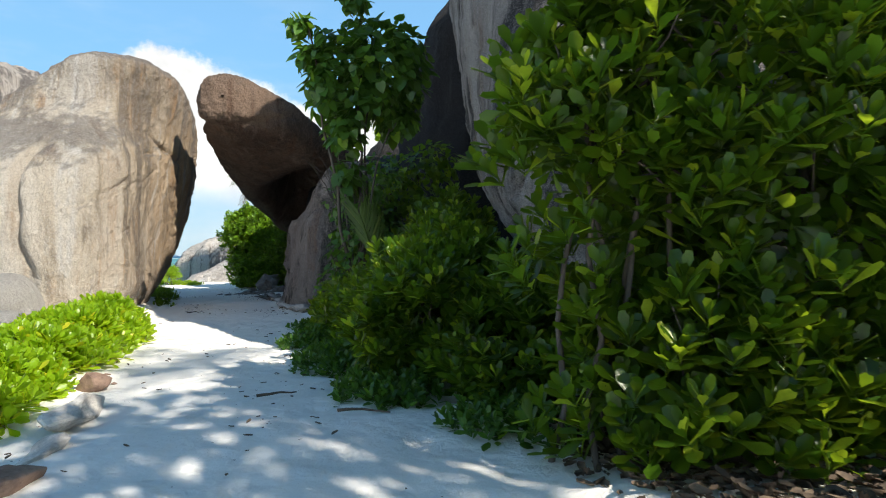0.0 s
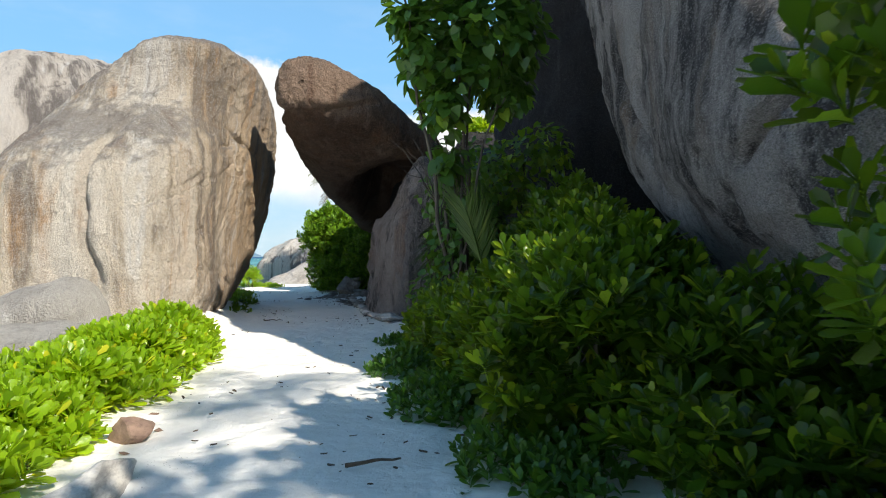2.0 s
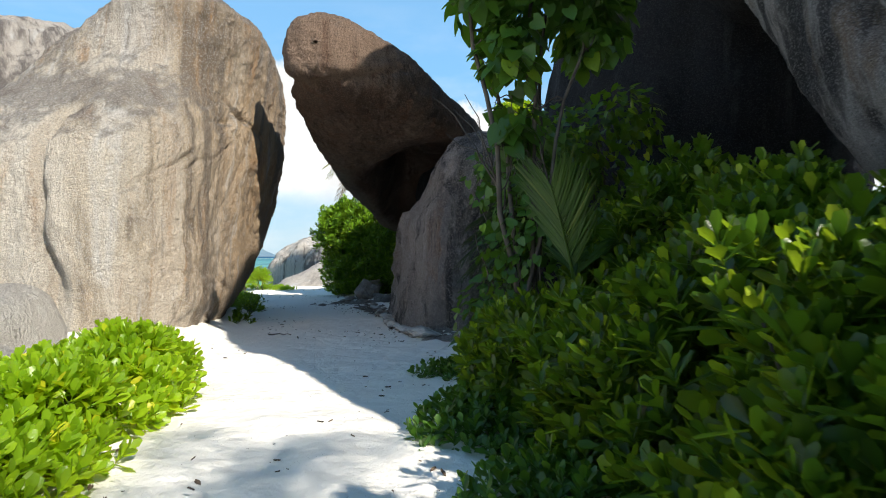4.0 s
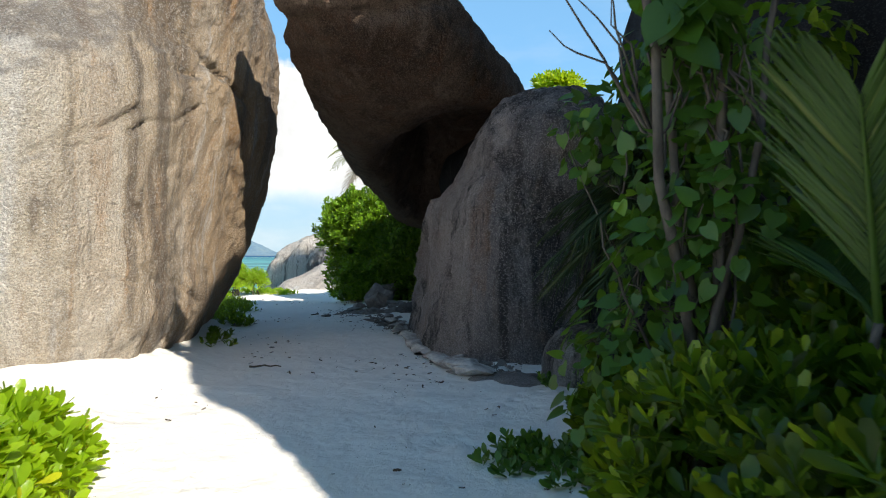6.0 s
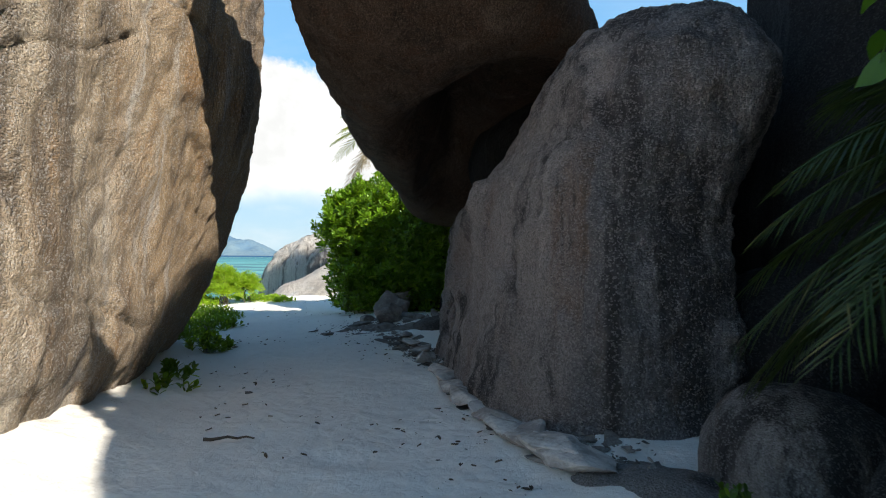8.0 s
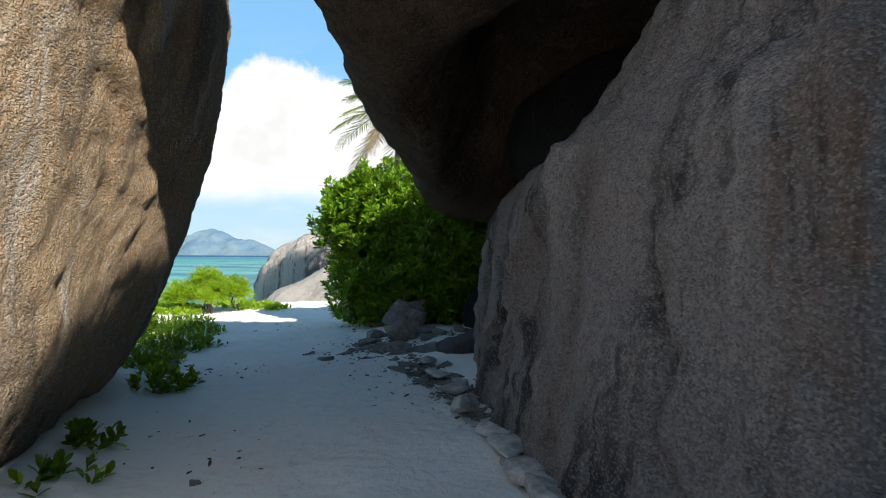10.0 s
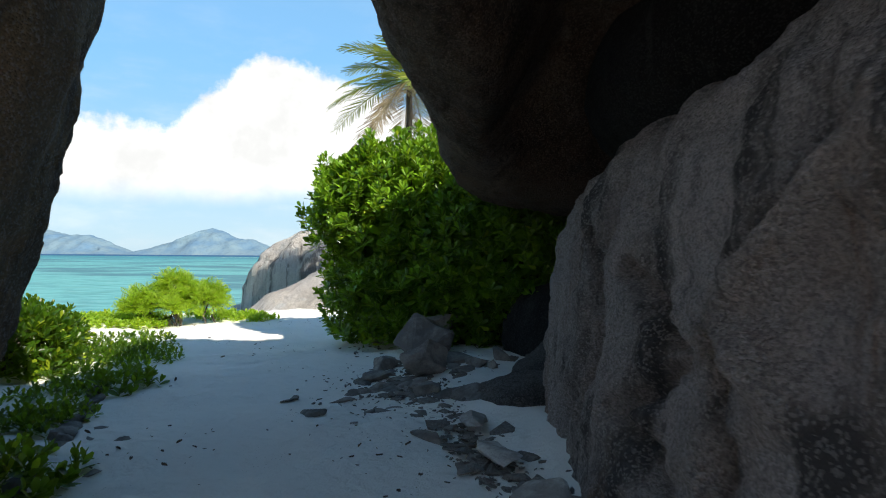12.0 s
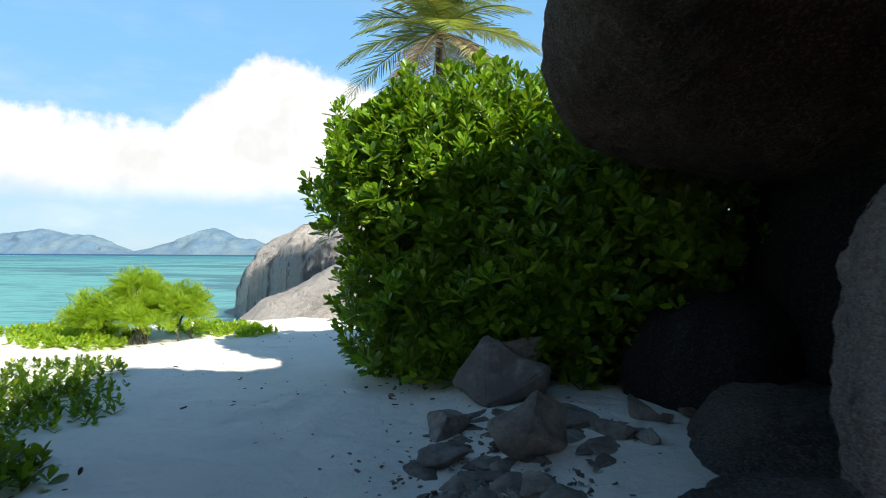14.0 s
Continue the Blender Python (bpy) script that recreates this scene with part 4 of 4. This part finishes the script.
def leafy_tree(name, foot, blobs, count, label, seed, trunks, radius, size=1.0, mat=M_HEART, extra=0):
    rng = np.random.default_rng(seed)
    base = on_ground(*foot, -0.03)
    top = anchor(name, base, label, "tree")
    p, n = blob_tips(rng, blobs, count, 0.7, -0.9)
    way = n * 0.6 + rng.normal(0, 0.45, n.shape) + np.array([0, 0, -0.55])
    up = n + np.array([0, 0, 0.7]) + rng.normal(0, 0.35, n.shape)
    v, q = place_leaves(*HEART, p, way, up, size * (0.55 + 0.6 * rng.random(len(p))))
    part_np("crown", v - base, q, mat, top)
    for k in range(trunks):
        b = blobs[k % len(blobs)]
        start = base + np.array([rng.normal(0, 0.12), rng.normal(0, 0.12), 0])
        end = np.array(b[:3]) + rng.normal(0, 0.15, 3)
        line = bent(start, end, 0.0, 10, rng, 0.035)
        tv, tq = tube(line, radius * (0.7 + 0.5 * rng.random()), radius * 0.4, 9)
        st = part_np("trunk", tv - base, tq, M_BARK, top)
        for _ in range(7 + extra):
            a = line[rng.integers(3, 10)]
            d = np.linalg.norm(p - a, axis=1)
            bv, bq = tube(bent(a, p[rng.choice(np.argsort(d)[:40])], 0.05, 7, rng, 0.03), radius * 0.28, 0.004, 5)
            part_np("branch", bv - base, bq, M_BARK, st)
    return top


leafy_tree("tree", (-1.35, 10.1), [(-1.25, 9.9, 4.15, 0.75, 0.55, 0.85), (-1.85, 9.7, 4.05, 0.3, 0.3, 0.7), (-0.75, 10.0, 4.25, 0.5, 0.5, 0.75), (-2.24, 9.6, 4.78, 0.17, 0.17, 0.17), (-1.4, 9.8, 5.22, 0.2, 0.2, 0.16), (-2.15, 9.7, 4.35, 0.15, 0.15, 0.2), (-1.55, 9.8, 3.2, 0.3, 0.3, 0.4), (-0.75, 10.2, 3.5, 0.35, 0.35, 0.4), (-1.5, 9.9, 2.5, 0.2, 0.2, 0.3)],
           2500, "slender leafy tree with heart-shaped green leaves and bare grey stems", 301, 5, 0.03, extra=6, size=0.88)
leafy_tree("vine", (-1.5, 10.3), [(-1.55, 10.2, 1.3, 0.32, 0.3, 0.75), (-1.3, 10.2, 2.1, 0.38, 0.3, 0.5), (-1.75, 10.4, 0.6, 0.38, 0.4, 0.5), (-1.25, 10.0, 1.6, 0.33, 0.3, 0.55)], 1000, "climbing vine with heart-shaped green leaves", 302, 4, 0.014, size=0.54)
leafy_tree("tree", (-0.2, 12.4), [(-0.7, 12.3, 2.5, 0.65, 0.5, 0.8), (-0.5, 12.2, 1.4, 0.6, 0.5, 0.7), (-0.2, 12.1, 3.0, 0.5, 0.4, 0.5)], 900, "shaded leafy tree hanging over young palms", 305, 3, 0.03, size=0.7, mat=M_LEAF)
leafless = bpy.data.objects["tree"]
for k, (x, z) in enumerate([(-2.31, 2.84), (-2.09, 2.7), (-1.99, 2.85), (-2.18, 2.48), (-1.7, 2.95), (-1.86, 2.62)]):
    rt = np.random.default_rng(60 + k)
    tv, tq = tube(bent((-1.62, 10.1, 1.9), (x, 10.0, z), 0.05, 8, rt, 0.025), 0.011, 0.003, 5)
    part_np("branch", tv - np.array(leafless.location), tq, M_BARK, leafless, "bare thin grey twig")
leafy_tree("vine", (-1.35, 11.3), [(-1.7, 11.3, 2.2, 0.45, 0.35, 0.4), (-1.2, 11.4, 2.6, 0.5, 0.35, 0.5), (-1.1, 11.4, 1.6, 0.4, 0.3, 0.5)], 520, "hanging vine with heart-shaped leaves among palm fronds", 304, 4, 0.016, size=0.6)
leafy_tree("tree", (5.6, -1.8), [(4.6, -2.0, 6.4, 1.6, 1.2, 1.1), (3.4, -2.4, 5.8, 1.3, 1.1, 0.9), (6.2, -2.4, 7.0, 1.7, 1.4, 1.2), (4.6, 1.2, 4.9, 1.5, 1.3, 1.2)], 2800, "broad shady tree with heart-shaped leaves", 303, 3, 0.12)

# ---- beach end ----


def pinnate(length, pairs, leaflet, width):
    """A small feather leaf: rows of slim leaflets along a drooping rib."""
    f = np.linspace(0.12, 1.0, pairs)
    v, q = [], []
    for sg in (-1, 1):
        for u in f:
            x, z, n = u * length, -0.25 * length * u * u, leaflet * math.sin(math.pi * (0.2 + 0.7 * u))
            k = len(v)
            v += [(x, 0, z), (x + 0.5 * n - width, sg * 0.5 * n, z + 0.15 * n), (x + 0.7 * n, sg * n, z), (x + 0.5 * n + width, sg * 0.5 * n, z + 0.1 * n)]
            q.append((k, k + 1, k + 2, k + 3))
    k = len(v)
    v += [(0, 0.003, 0), (0, -0.003, 0), (length, 0, -0.25 * length), (0.5 * length, 0.003, -0.06 * length)]
    q.append((k, k + 1, k + 2, k + 3))
    return np.array(v, dtype=float), np.array(q)


FEATHER = pinnate(0.26, 9, 0.085, 0.009)
bush("shrub", [(-11.85, 25.4, 0.34, 0.7, 0.5, 0.38), (-11.8, 25.4, 0.66, 0.36, 0.4, 0.3), (-11.2, 25.6, 0.40, 0.34, 0.4, 0.34), (-12.4, 25.3, 0.30, 0.36, 0.4, 0.34)], 400, M_FEATHER, "feathery light green shrub on the beach in sun", 401, 1.0, 6, -0.2, 0.75, 10, FEATHER, "shrub")
bush("ground_cover", [(-13.2, 25.6, -0.05, 1.4, 0.8, 0.2), (-11.4, 26.6, -0.05, 1.3, 0.6, 0.2), (-12.6, 24.9, -0.05, 1.0, 0.5, 0.15)], 1300, M_FEATHER, "low sunlit green creeper on sand", 402, 1.0, 7, 0.0, 0.5, 0, GROUND_LEAF, "creeper", singles=100)
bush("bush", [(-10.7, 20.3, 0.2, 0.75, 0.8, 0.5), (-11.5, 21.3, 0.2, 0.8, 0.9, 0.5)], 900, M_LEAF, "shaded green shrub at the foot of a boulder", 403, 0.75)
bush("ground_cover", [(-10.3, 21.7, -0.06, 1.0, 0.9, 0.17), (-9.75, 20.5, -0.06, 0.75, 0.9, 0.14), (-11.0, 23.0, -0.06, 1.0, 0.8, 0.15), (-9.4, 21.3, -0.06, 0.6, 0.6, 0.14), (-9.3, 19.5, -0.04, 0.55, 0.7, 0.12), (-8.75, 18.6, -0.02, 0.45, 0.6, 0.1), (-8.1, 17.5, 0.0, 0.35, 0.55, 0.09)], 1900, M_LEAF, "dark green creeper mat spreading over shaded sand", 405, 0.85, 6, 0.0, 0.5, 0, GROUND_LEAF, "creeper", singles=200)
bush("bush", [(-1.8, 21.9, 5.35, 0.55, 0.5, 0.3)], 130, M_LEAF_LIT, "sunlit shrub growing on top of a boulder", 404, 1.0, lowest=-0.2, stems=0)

# ---- stones and litter ----


def hull(points):
    """The angular stone round some points, as corners and three-sided faces."""
    bm = bmesh.new()
    for p in points:
        bm.verts.new(p)
    out = bmesh.ops.convex_hull(bm, input=bm.verts)
    bmesh.ops.delete(bm, geom=[v for v in bm.verts if not v.link_faces], context="VERTS")
    bmesh.ops.triangulate(bm, faces=bm.faces)
    bm.verts.index_update()
    v = np.array([tuple(x.co) for x in bm.verts])
    f = np.array([[x.index for x in face.verts] for face in bm.faces])
    bm.free()
    return v, f


def worn(v, f, seed, cuts=3):
    """A finer, worn copy of an angular stone: split faces, soft corners, rough skin."""
    bm = bmesh.new()
    vs = [bm.verts.new(p) for p in v]
    for t in f:
        bm.faces.new([vs[k] for k in t])
    bmesh.ops.bevel(bm, geom=bm.edges[:] + bm.verts[:], offset=0.035, segments=1, profile=0.5, affect="EDGES")
    bmesh.ops.triangulate(bm, faces=bm.faces)
    bmesh.ops.subdivide_edges(bm, edges=[e for e in bm.edges if e.calc_length() > 0.2], cuts=cuts, use_grid_fill=True)
    bmesh.ops.triangulate(bm, faces=bm.faces)
    bm.normal_update()
    for x in bm.verts:
        x.co += x.normal * (0.07 * noise.fractal(x.co * 1.6 + Vector((seed, 2, 5)), 1.0, 2.0, 5))
    bm.verts.index_update()
    v = np.array([tuple(x.co) for x in bm.verts])
    f = np.array([[x.index for x in face.verts] for face in bm.faces])
    bm.free()
    return v, f


CHIPS, BLOCKS = [], []
rng = np.random.default_rng(7)
for k in range(9):
    d = rng.normal(size=(13, 3))
    d /= np.linalg.norm(d, axis=1, keepdims=True)
    d *= np.array([1.0, 0.75, 0.6]) * (0.75 + 0.3 * rng.random((13, 1)))
    CHIPS.append(hull(d))
    BLOCKS.append(worn(*CHIPS[-1], k))
CHIP_MESHES = {}


def stone(variant, place, size, turn, mat, label, tilt=(0, 0), flat=1.0, group="", name="stone", thin=1.0, fine=True):
    """One angular stone; small ones of a kind share their mesh."""
    if fine:
        v, f = BLOCKS[variant % 9]
        ob = new(name, mesh_np(name, v * np.array([1, thin, flat]) * size, f, mat, False))
        ob.matrix_world = pose(*place, tilt[0], tilt[1], turn)
    else:
        key = (variant % 9, mat.name, flat, thin)
        if key not in CHIP_MESHES:
            v, f = CHIPS[variant % 9]
            CHIP_MESHES[key] = mesh_np(name, v * np.array([1, thin, flat]), f, mat, False)
        ob = new(name, CHIP_MESHES[key])
        ob.matrix_world = pose(*place, tilt[0], tilt[1], turn) @ Matrix.Scale(size, 4)
    return tagged(ob, label, "stone", group)


# bleached edging on the sunny side, two pieces, and a reddish stone past its end
stone(4, on_ground(-2.80, 4.75, 0.06), 0.60, 106, M_KERB, "long bleached white edging stone sunk in the sand", (2, 3), 0.42, "edging stones", thin=0.52)
stone(2, on_ground(-2.5, 3.92, 0.04), 0.36, 104, M_KERB, "bleached white edging stone sunk in the sand", (2, 3), 0.5, "edging stones", thin=0.55)
stone(6, on_ground(-2.3, 3.3, 0.04), 0.26, 70, M_REDROCK, "reddish edging stone sunk in the sand", (2, 3), 0.6, "edging stones", thin=0.7)
stone(5, on_ground(-3.2, 5.7, 0.05), 0.2, 30, M_REDROCK, "reddish brown stone at the path's edge", (5, 0), 1.05, "edge stones")
for k, (x, y, r) in enumerate([(-3.3, 6.0, 0.06), (-3.05, 5.45, 0.045), (-3.36, 6.25, 0.05), (-3.1, 5.9, 0.04)]):
    stone(k + 2, on_ground(x, y, 0.01), r, rng.random() * 360, M_REDROCK, "small reddish stone at the path's edge", (5, 0), 0.7, "edge stones", fine=False)
# bleached broken kerb along the slab's foot
KERB = [(-5.37, 19.05), (-4.35, 16.03), (-3.68, 14.35), (-3.27, 13.37), (-2.96, 12.94)]
for k in range(17):
    f = k / 16 * (len(KERB) - 1)
    i = min(int(f), len(KERB) - 2)
    (ax, ay), (bx, by) = KERB[i], KERB[i + 1]
    f -= i
    way = math.degrees(math.atan2(by - ay, bx - ax))
    stone(k + 1, on_ground(ax + (bx - ax) * f + 0.12, ay + (by - ay) * f + 0.05, 0.06 + 0.012 * (k % 3)), 0.32 + 0.05 * (k % 4), way + 6 * ((k * 7) % 5 - 2), M_KERBSTONE, "broken bleached kerb stone half buried in sand", (3 * ((k * 5) % 3 - 1), 3 * ((k * 3) % 3 - 1)), 0.34, "bleached kerb stones", thin=0.62)
# low dark kerb at the foot of the left boulder, and flat stones before it
for k in range(14):
    f = k / 13
    stone(k, on_ground(-7.55 - 1.55 * f, 17.1 + 2.75 * f, 0.0), 0.25 + 0.06 * rng.random(), 119.5 + rng.normal(0, 3), M_DARKROCK, "flat dark kerb stone beside the path", (0, 5), 0.42, "dark kerb stones", thin=0.52)
for k, (x, y, r) in enumerate([(-7.49, 17.6, 0.12), (-7.71, 18.27, 0.11), (-8.12, 18.59, 0.08), (-7.04, 19.68, 0.11), (-8.0, 18.29, 0.07), (-7.03, 18.7, 0.04), (-7.3, 16.9, 0.06), (-6.6, 17.2, 0.05), (-5.9, 14.9, 0.07), (-6.2, 19.0, 0.05)]):
    stone(k, on_ground(x, y, 0.0), r, rng.random() * 360, M_DARKROCK, "flat dark stone lying on sand", (rng.normal(0, 4), 0), 0.28, "flat stones")
# rocks fallen at the hollow's mouth: x, y, height, size, flatness, turn
for k, (x, y, h, r, flat, turn) in enumerate([(-6.32, 22.15, 0.26, 0.50, 1.15, 15), (-5.98, 20.95, 0.16, 0.36, 1.2, 60), (-6.62, 21.5, 0.05, 0.32, 0.6, 100), (-6.55, 20.9, 0.03, 0.26, 0.5, 30), (-5.78, 21.5, 0.04, 0.34, 0.45, 10), (-5.95, 20.35, 0.05, 0.2, 0.7, 140),
                                              (-6.1, 22.7, 0.4, 0.35, 1.3, 80), (-5.55, 20.0, 0.02, 0.22, 0.5, 20), (-6.3, 20.3, 0.0, 0.16, 0.5, 70)]):
    stone(k + 3, on_ground(x, y, h), r, turn, M_DARKROCK if k in (3, 4, 7, 8) else M_ROCK, "angular grey rock fallen at the hollow's mouth", (rng.normal(0, 10), rng.normal(0, 10)), flat, "fallen rocks")
# Added to shut out light that came in from the right.
rock("boulder", ball_rock((-2.3, 19.2, 0.7), (1.2, 1.5, 1.7), (0, 0, 10), 36, 60, 2.6, 0.15, 0, 0.03, 61), M_BLACK, "dark boulder added to close the hollow's side against light")
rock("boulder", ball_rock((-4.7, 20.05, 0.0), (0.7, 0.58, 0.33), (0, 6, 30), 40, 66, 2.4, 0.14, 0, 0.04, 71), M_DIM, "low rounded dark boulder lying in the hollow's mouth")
# Dark boulder added over bright sand where the hollow is in shade.
rock("boulder", ball_rock((-4.25, 21.3, 0.0), (0.95, 0.7, 0.36), (0, -6, 70), 40, 66, 2.4, 0.16, 0, 0.04, 72), M_DIM, "flat dark boulder added to darken the hollow's floor")
rock("boulder", ball_rock((-2.42, 12.85, -0.03), (0.55, 0.34, 0.16), (0, 0, -25), 36, 60, 2.6, 0.05, 0, 0.02, 73), M_GREY, "flat low granite stone at a slab's foot")
# Dark stones added to darken the sand floor in place of shade.
for k in range(22):
    x, y = -4.9 + rng.normal(0, 0.6), 21.1 + rng.normal(0, 0.75)
    stone(k, on_ground(x, y, 0.02), 0.10 + 0.22 * rng.random() ** 1.6, rng.random() * 360, M_DARKROCK, "dark broken stone added to darken the hollow's floor", (rng.normal(0, 10), rng.normal(0, 10)), 0.6 + 0.4 * rng.random(), "hollow stones")
# Two black boulders added to enclose the hollow and deepen its shade.
rock("boulder", ball_rock((-4.3, 22.6, 0.3), (0.95, 0.8, 0.75), (0, 8, 40), 36, 60, 2.6, 0.12, 0, 0.03, 62), M_BLACK, "dark boulder added deep in the hollow to keep it dark")
rock("boulder", ball_rock((-5.3, 24.0, 0.4), (1.2, 0.8, 0.95), (0, 0, 10), 36, 60, 2.6, 0.12, 0, 0.03, 63), M_BLACK, "dark boulder added under a tall shrub to keep the hollow dark")


def rubble_place():
    """A place in the line of rubble along the slab's foot, or in the fan of it before the hollow."""
    if rng.random() < 0.22:
        return -6.25 + rng.normal(0, 0.4), 20.7 + rng.normal(0, 0.65)
    f = rng.random() ** 0.9
    return -2.5 - 3.7 * f + rng.normal(0, 0.09) + 0.16 * (rng.random() < 0.35), 12.7 + 7.9 * f


for k in range(230):
    x, y = rubble_place()
    stone(k, on_ground(x, y, 0.0), 0.045 + 0.11 * rng.random() ** 2.2, rng.random() * 360, M_ROCK if rng.random() < 0.5 else M_DARKROCK, "broken flat stone in a line of rubble on sand", (rng.normal(0, 12), rng.normal(0, 12)), 0.5, "path rubble", fine=False)
for k in range(54):
    stone(k + 4, on_ground(-6.2 + rng.normal(0, 0.36), 20.75 + rng.normal(0, 0.6), 0.0), 0.09 + 0.13 * rng.random(), rng.random() * 360, M_ROCK if k % 2 else M_DARKROCK, "flat broken stone in a fan of rubble", (rng.normal(0, 6), rng.normal(0, 6)), 0.4, "rubble fan", thin=0.8)
for k in range(22):
    f = rng.random()
    stone(k, on_ground(-2.75 - 3.1 * f + rng.normal(0, 0.12), 12.9 + 6.6 * f, 0.0), 0.13 + 0.12 * rng.random(), 113 + rng.normal(0, 25), M_ROCK if k % 3 else M_DARKROCK, "larger flat broken stone in a line of rubble", (rng.normal(0, 5), rng.normal(0, 5)), 0.30, "path rubble", thin=0.8)
grit_v, grit_f, at = [], [], 0
for k in range(1500):
    x, y = rubble_place()
    v, f = CHIPS[k % 9]
    m = np.array(Euler((rng.normal(0, 0.3), rng.normal(0, 0.3), rng.random() * 6.28)).to_matrix())
    grit_v.append((v * np.array([1, 0.8, 0.55]) * (0.012 + 0.03 * rng.random() ** 2)) @ m.T + on_ground(x + rng.normal(0, 0.08), y, 0.015))
    grit_f.append(f + at)
    at += len(v)
grit = new("rubble", mesh_np("rubble", np.concatenate(grit_v), np.concatenate(grit_f), M_DARKROCK, False))
tagged(grit, "small broken stone chips along a slab's foot", "rubble", kind="stuff")


def litter(name, count, label, seed, size, area):
    """Dead leaves in drifts: more along the path's sides, in clumps."""
    r = np.random.default_rng(seed)
    y = 3.0 + 24.0 * r.random(count * 8)
    side = np.where(r.random(count * 8) < 0.6, 1.0, -1.0)
    x = path_x(y) + side * area * (1.25 - 1.25 * r.random(count * 8) ** 1.7) + r.normal(0, 0.08, count * 8)
    keep = np.array([noise.noise(Vector((a * 0.9, b * 0.9, 3.3))) + 0.4 * noise.noise(Vector((a * 4, b * 4, 1))) for a, b in zip(x, y)]) > 0.12
    p = np.stack([x, y, ground_z(x, y) + 0.018], -1)[keep][:count]
    n = len(p)
    w = r.normal(0, 1, (n, 3)) * np.array([1, 1, 0.12])
    u = np.array([0, 0, 1.0]) + r.normal(0, 0.25, (n, 3))
    shape = leaf_shape(0.10, 0.05, 0.5, 0.35, -0.15, along=4)
    v, q = place_leaves(*shape, p, w, u, size * (0.25 + 1.1 * r.random(n) ** 2))
    tagged(part_np(name, v, q, M_LITTER), label, "litter", kind="stuff")


litter("leaf_litter", 800, "dead brown leaves scattered in drifts over sand", 9, 0.45, 1.35)
# Dead leaves laid thick to stand in for dark shade under the shrub.
rr = np.random.default_rng(17)
n = 5200
cx, cy = 0.75 + 3.6 * rr.random(n), 2.6 + 3.2 * rr.random(n)
keep = cx > 1.0 - 0.9 * (cy - 3.0) + rr.normal(0, 0.12, n)
cp = np.stack([cx, cy, ground_z(cx, cy) + 0.012 + 0.05 * rr.random(n)], -1)[keep]
cv, cq = place_leaves(*leaf_shape(0.13, 0.07, 0.6, 0.3, -0.1, along=4), cp, rr.normal(0, 1, cp.shape) * np.array([1, 1, 0.15]), np.array([0, 0, 1.0]) + rr.normal(0, 0.3, cp.shape), 0.4 + 0.5 * rr.random(len(cp)))
tagged(part_np("leaf_litter", cv, cq, M_LITTER), "thick carpet of dead brown leaves darkening shaded sand under a shrub", "litter", kind="stuff")
for k, (x, y, a, n) in enumerate([(-1.42, 5.35, 35, 0.35), (-0.6, 4.75, 5, 0.4), (-5.3, 13.4, 20, 0.35), (-1.55, 8.6, 160, 0.3)]):
    c = math.cos(radians(a)) * n / 2, math.sin(radians(a)) * n / 2
    v, q = tube(bent(on_ground(x - c[0], y - c[1], 0.035) - on_ground(x, y), on_ground(x + c[0], y + c[1], 0.03) - on_ground(x, y), 0.012, 7, rng, 0.006), 0.014, 0.006, 6)
    ob = part_np("twig", v, q, M_LITTER)
    ob.location = on_ground(x, y)
    tagged(ob, "dry dark twig lying on the sand", "twig", "twigs")

# ---- islands over the sea ----


def island(name, y, skyline, seed, label):
    """A far island: its skyline from x and height, with spurs and gullies."""
    n, m = 120, 12
    xs = np.linspace(skyline[0][0], skyline[-1][0], n)
    v = []
    for j in range(m):
        f = j / (m - 1)
        for x in xs:
            h = np.interp(x, [p[0] for p in skyline], [p[1] for p in skyline])
            h = h * (1 + 0.12 * noise.fractal(Vector((x * 0.011, seed, 0)), 1.0, 2.0, 4)) * (1 - 0.25 * (1 - f) * noise.noise(Vector((x * 0.008, f * 2, seed))))
            v.append((x, y + 300 * f - 90 * math.sin(f * 3) * noise.noise(Vector((x * 0.01, f * 3, seed))), h * math.sin(f * math.pi / 2) - 1.0))
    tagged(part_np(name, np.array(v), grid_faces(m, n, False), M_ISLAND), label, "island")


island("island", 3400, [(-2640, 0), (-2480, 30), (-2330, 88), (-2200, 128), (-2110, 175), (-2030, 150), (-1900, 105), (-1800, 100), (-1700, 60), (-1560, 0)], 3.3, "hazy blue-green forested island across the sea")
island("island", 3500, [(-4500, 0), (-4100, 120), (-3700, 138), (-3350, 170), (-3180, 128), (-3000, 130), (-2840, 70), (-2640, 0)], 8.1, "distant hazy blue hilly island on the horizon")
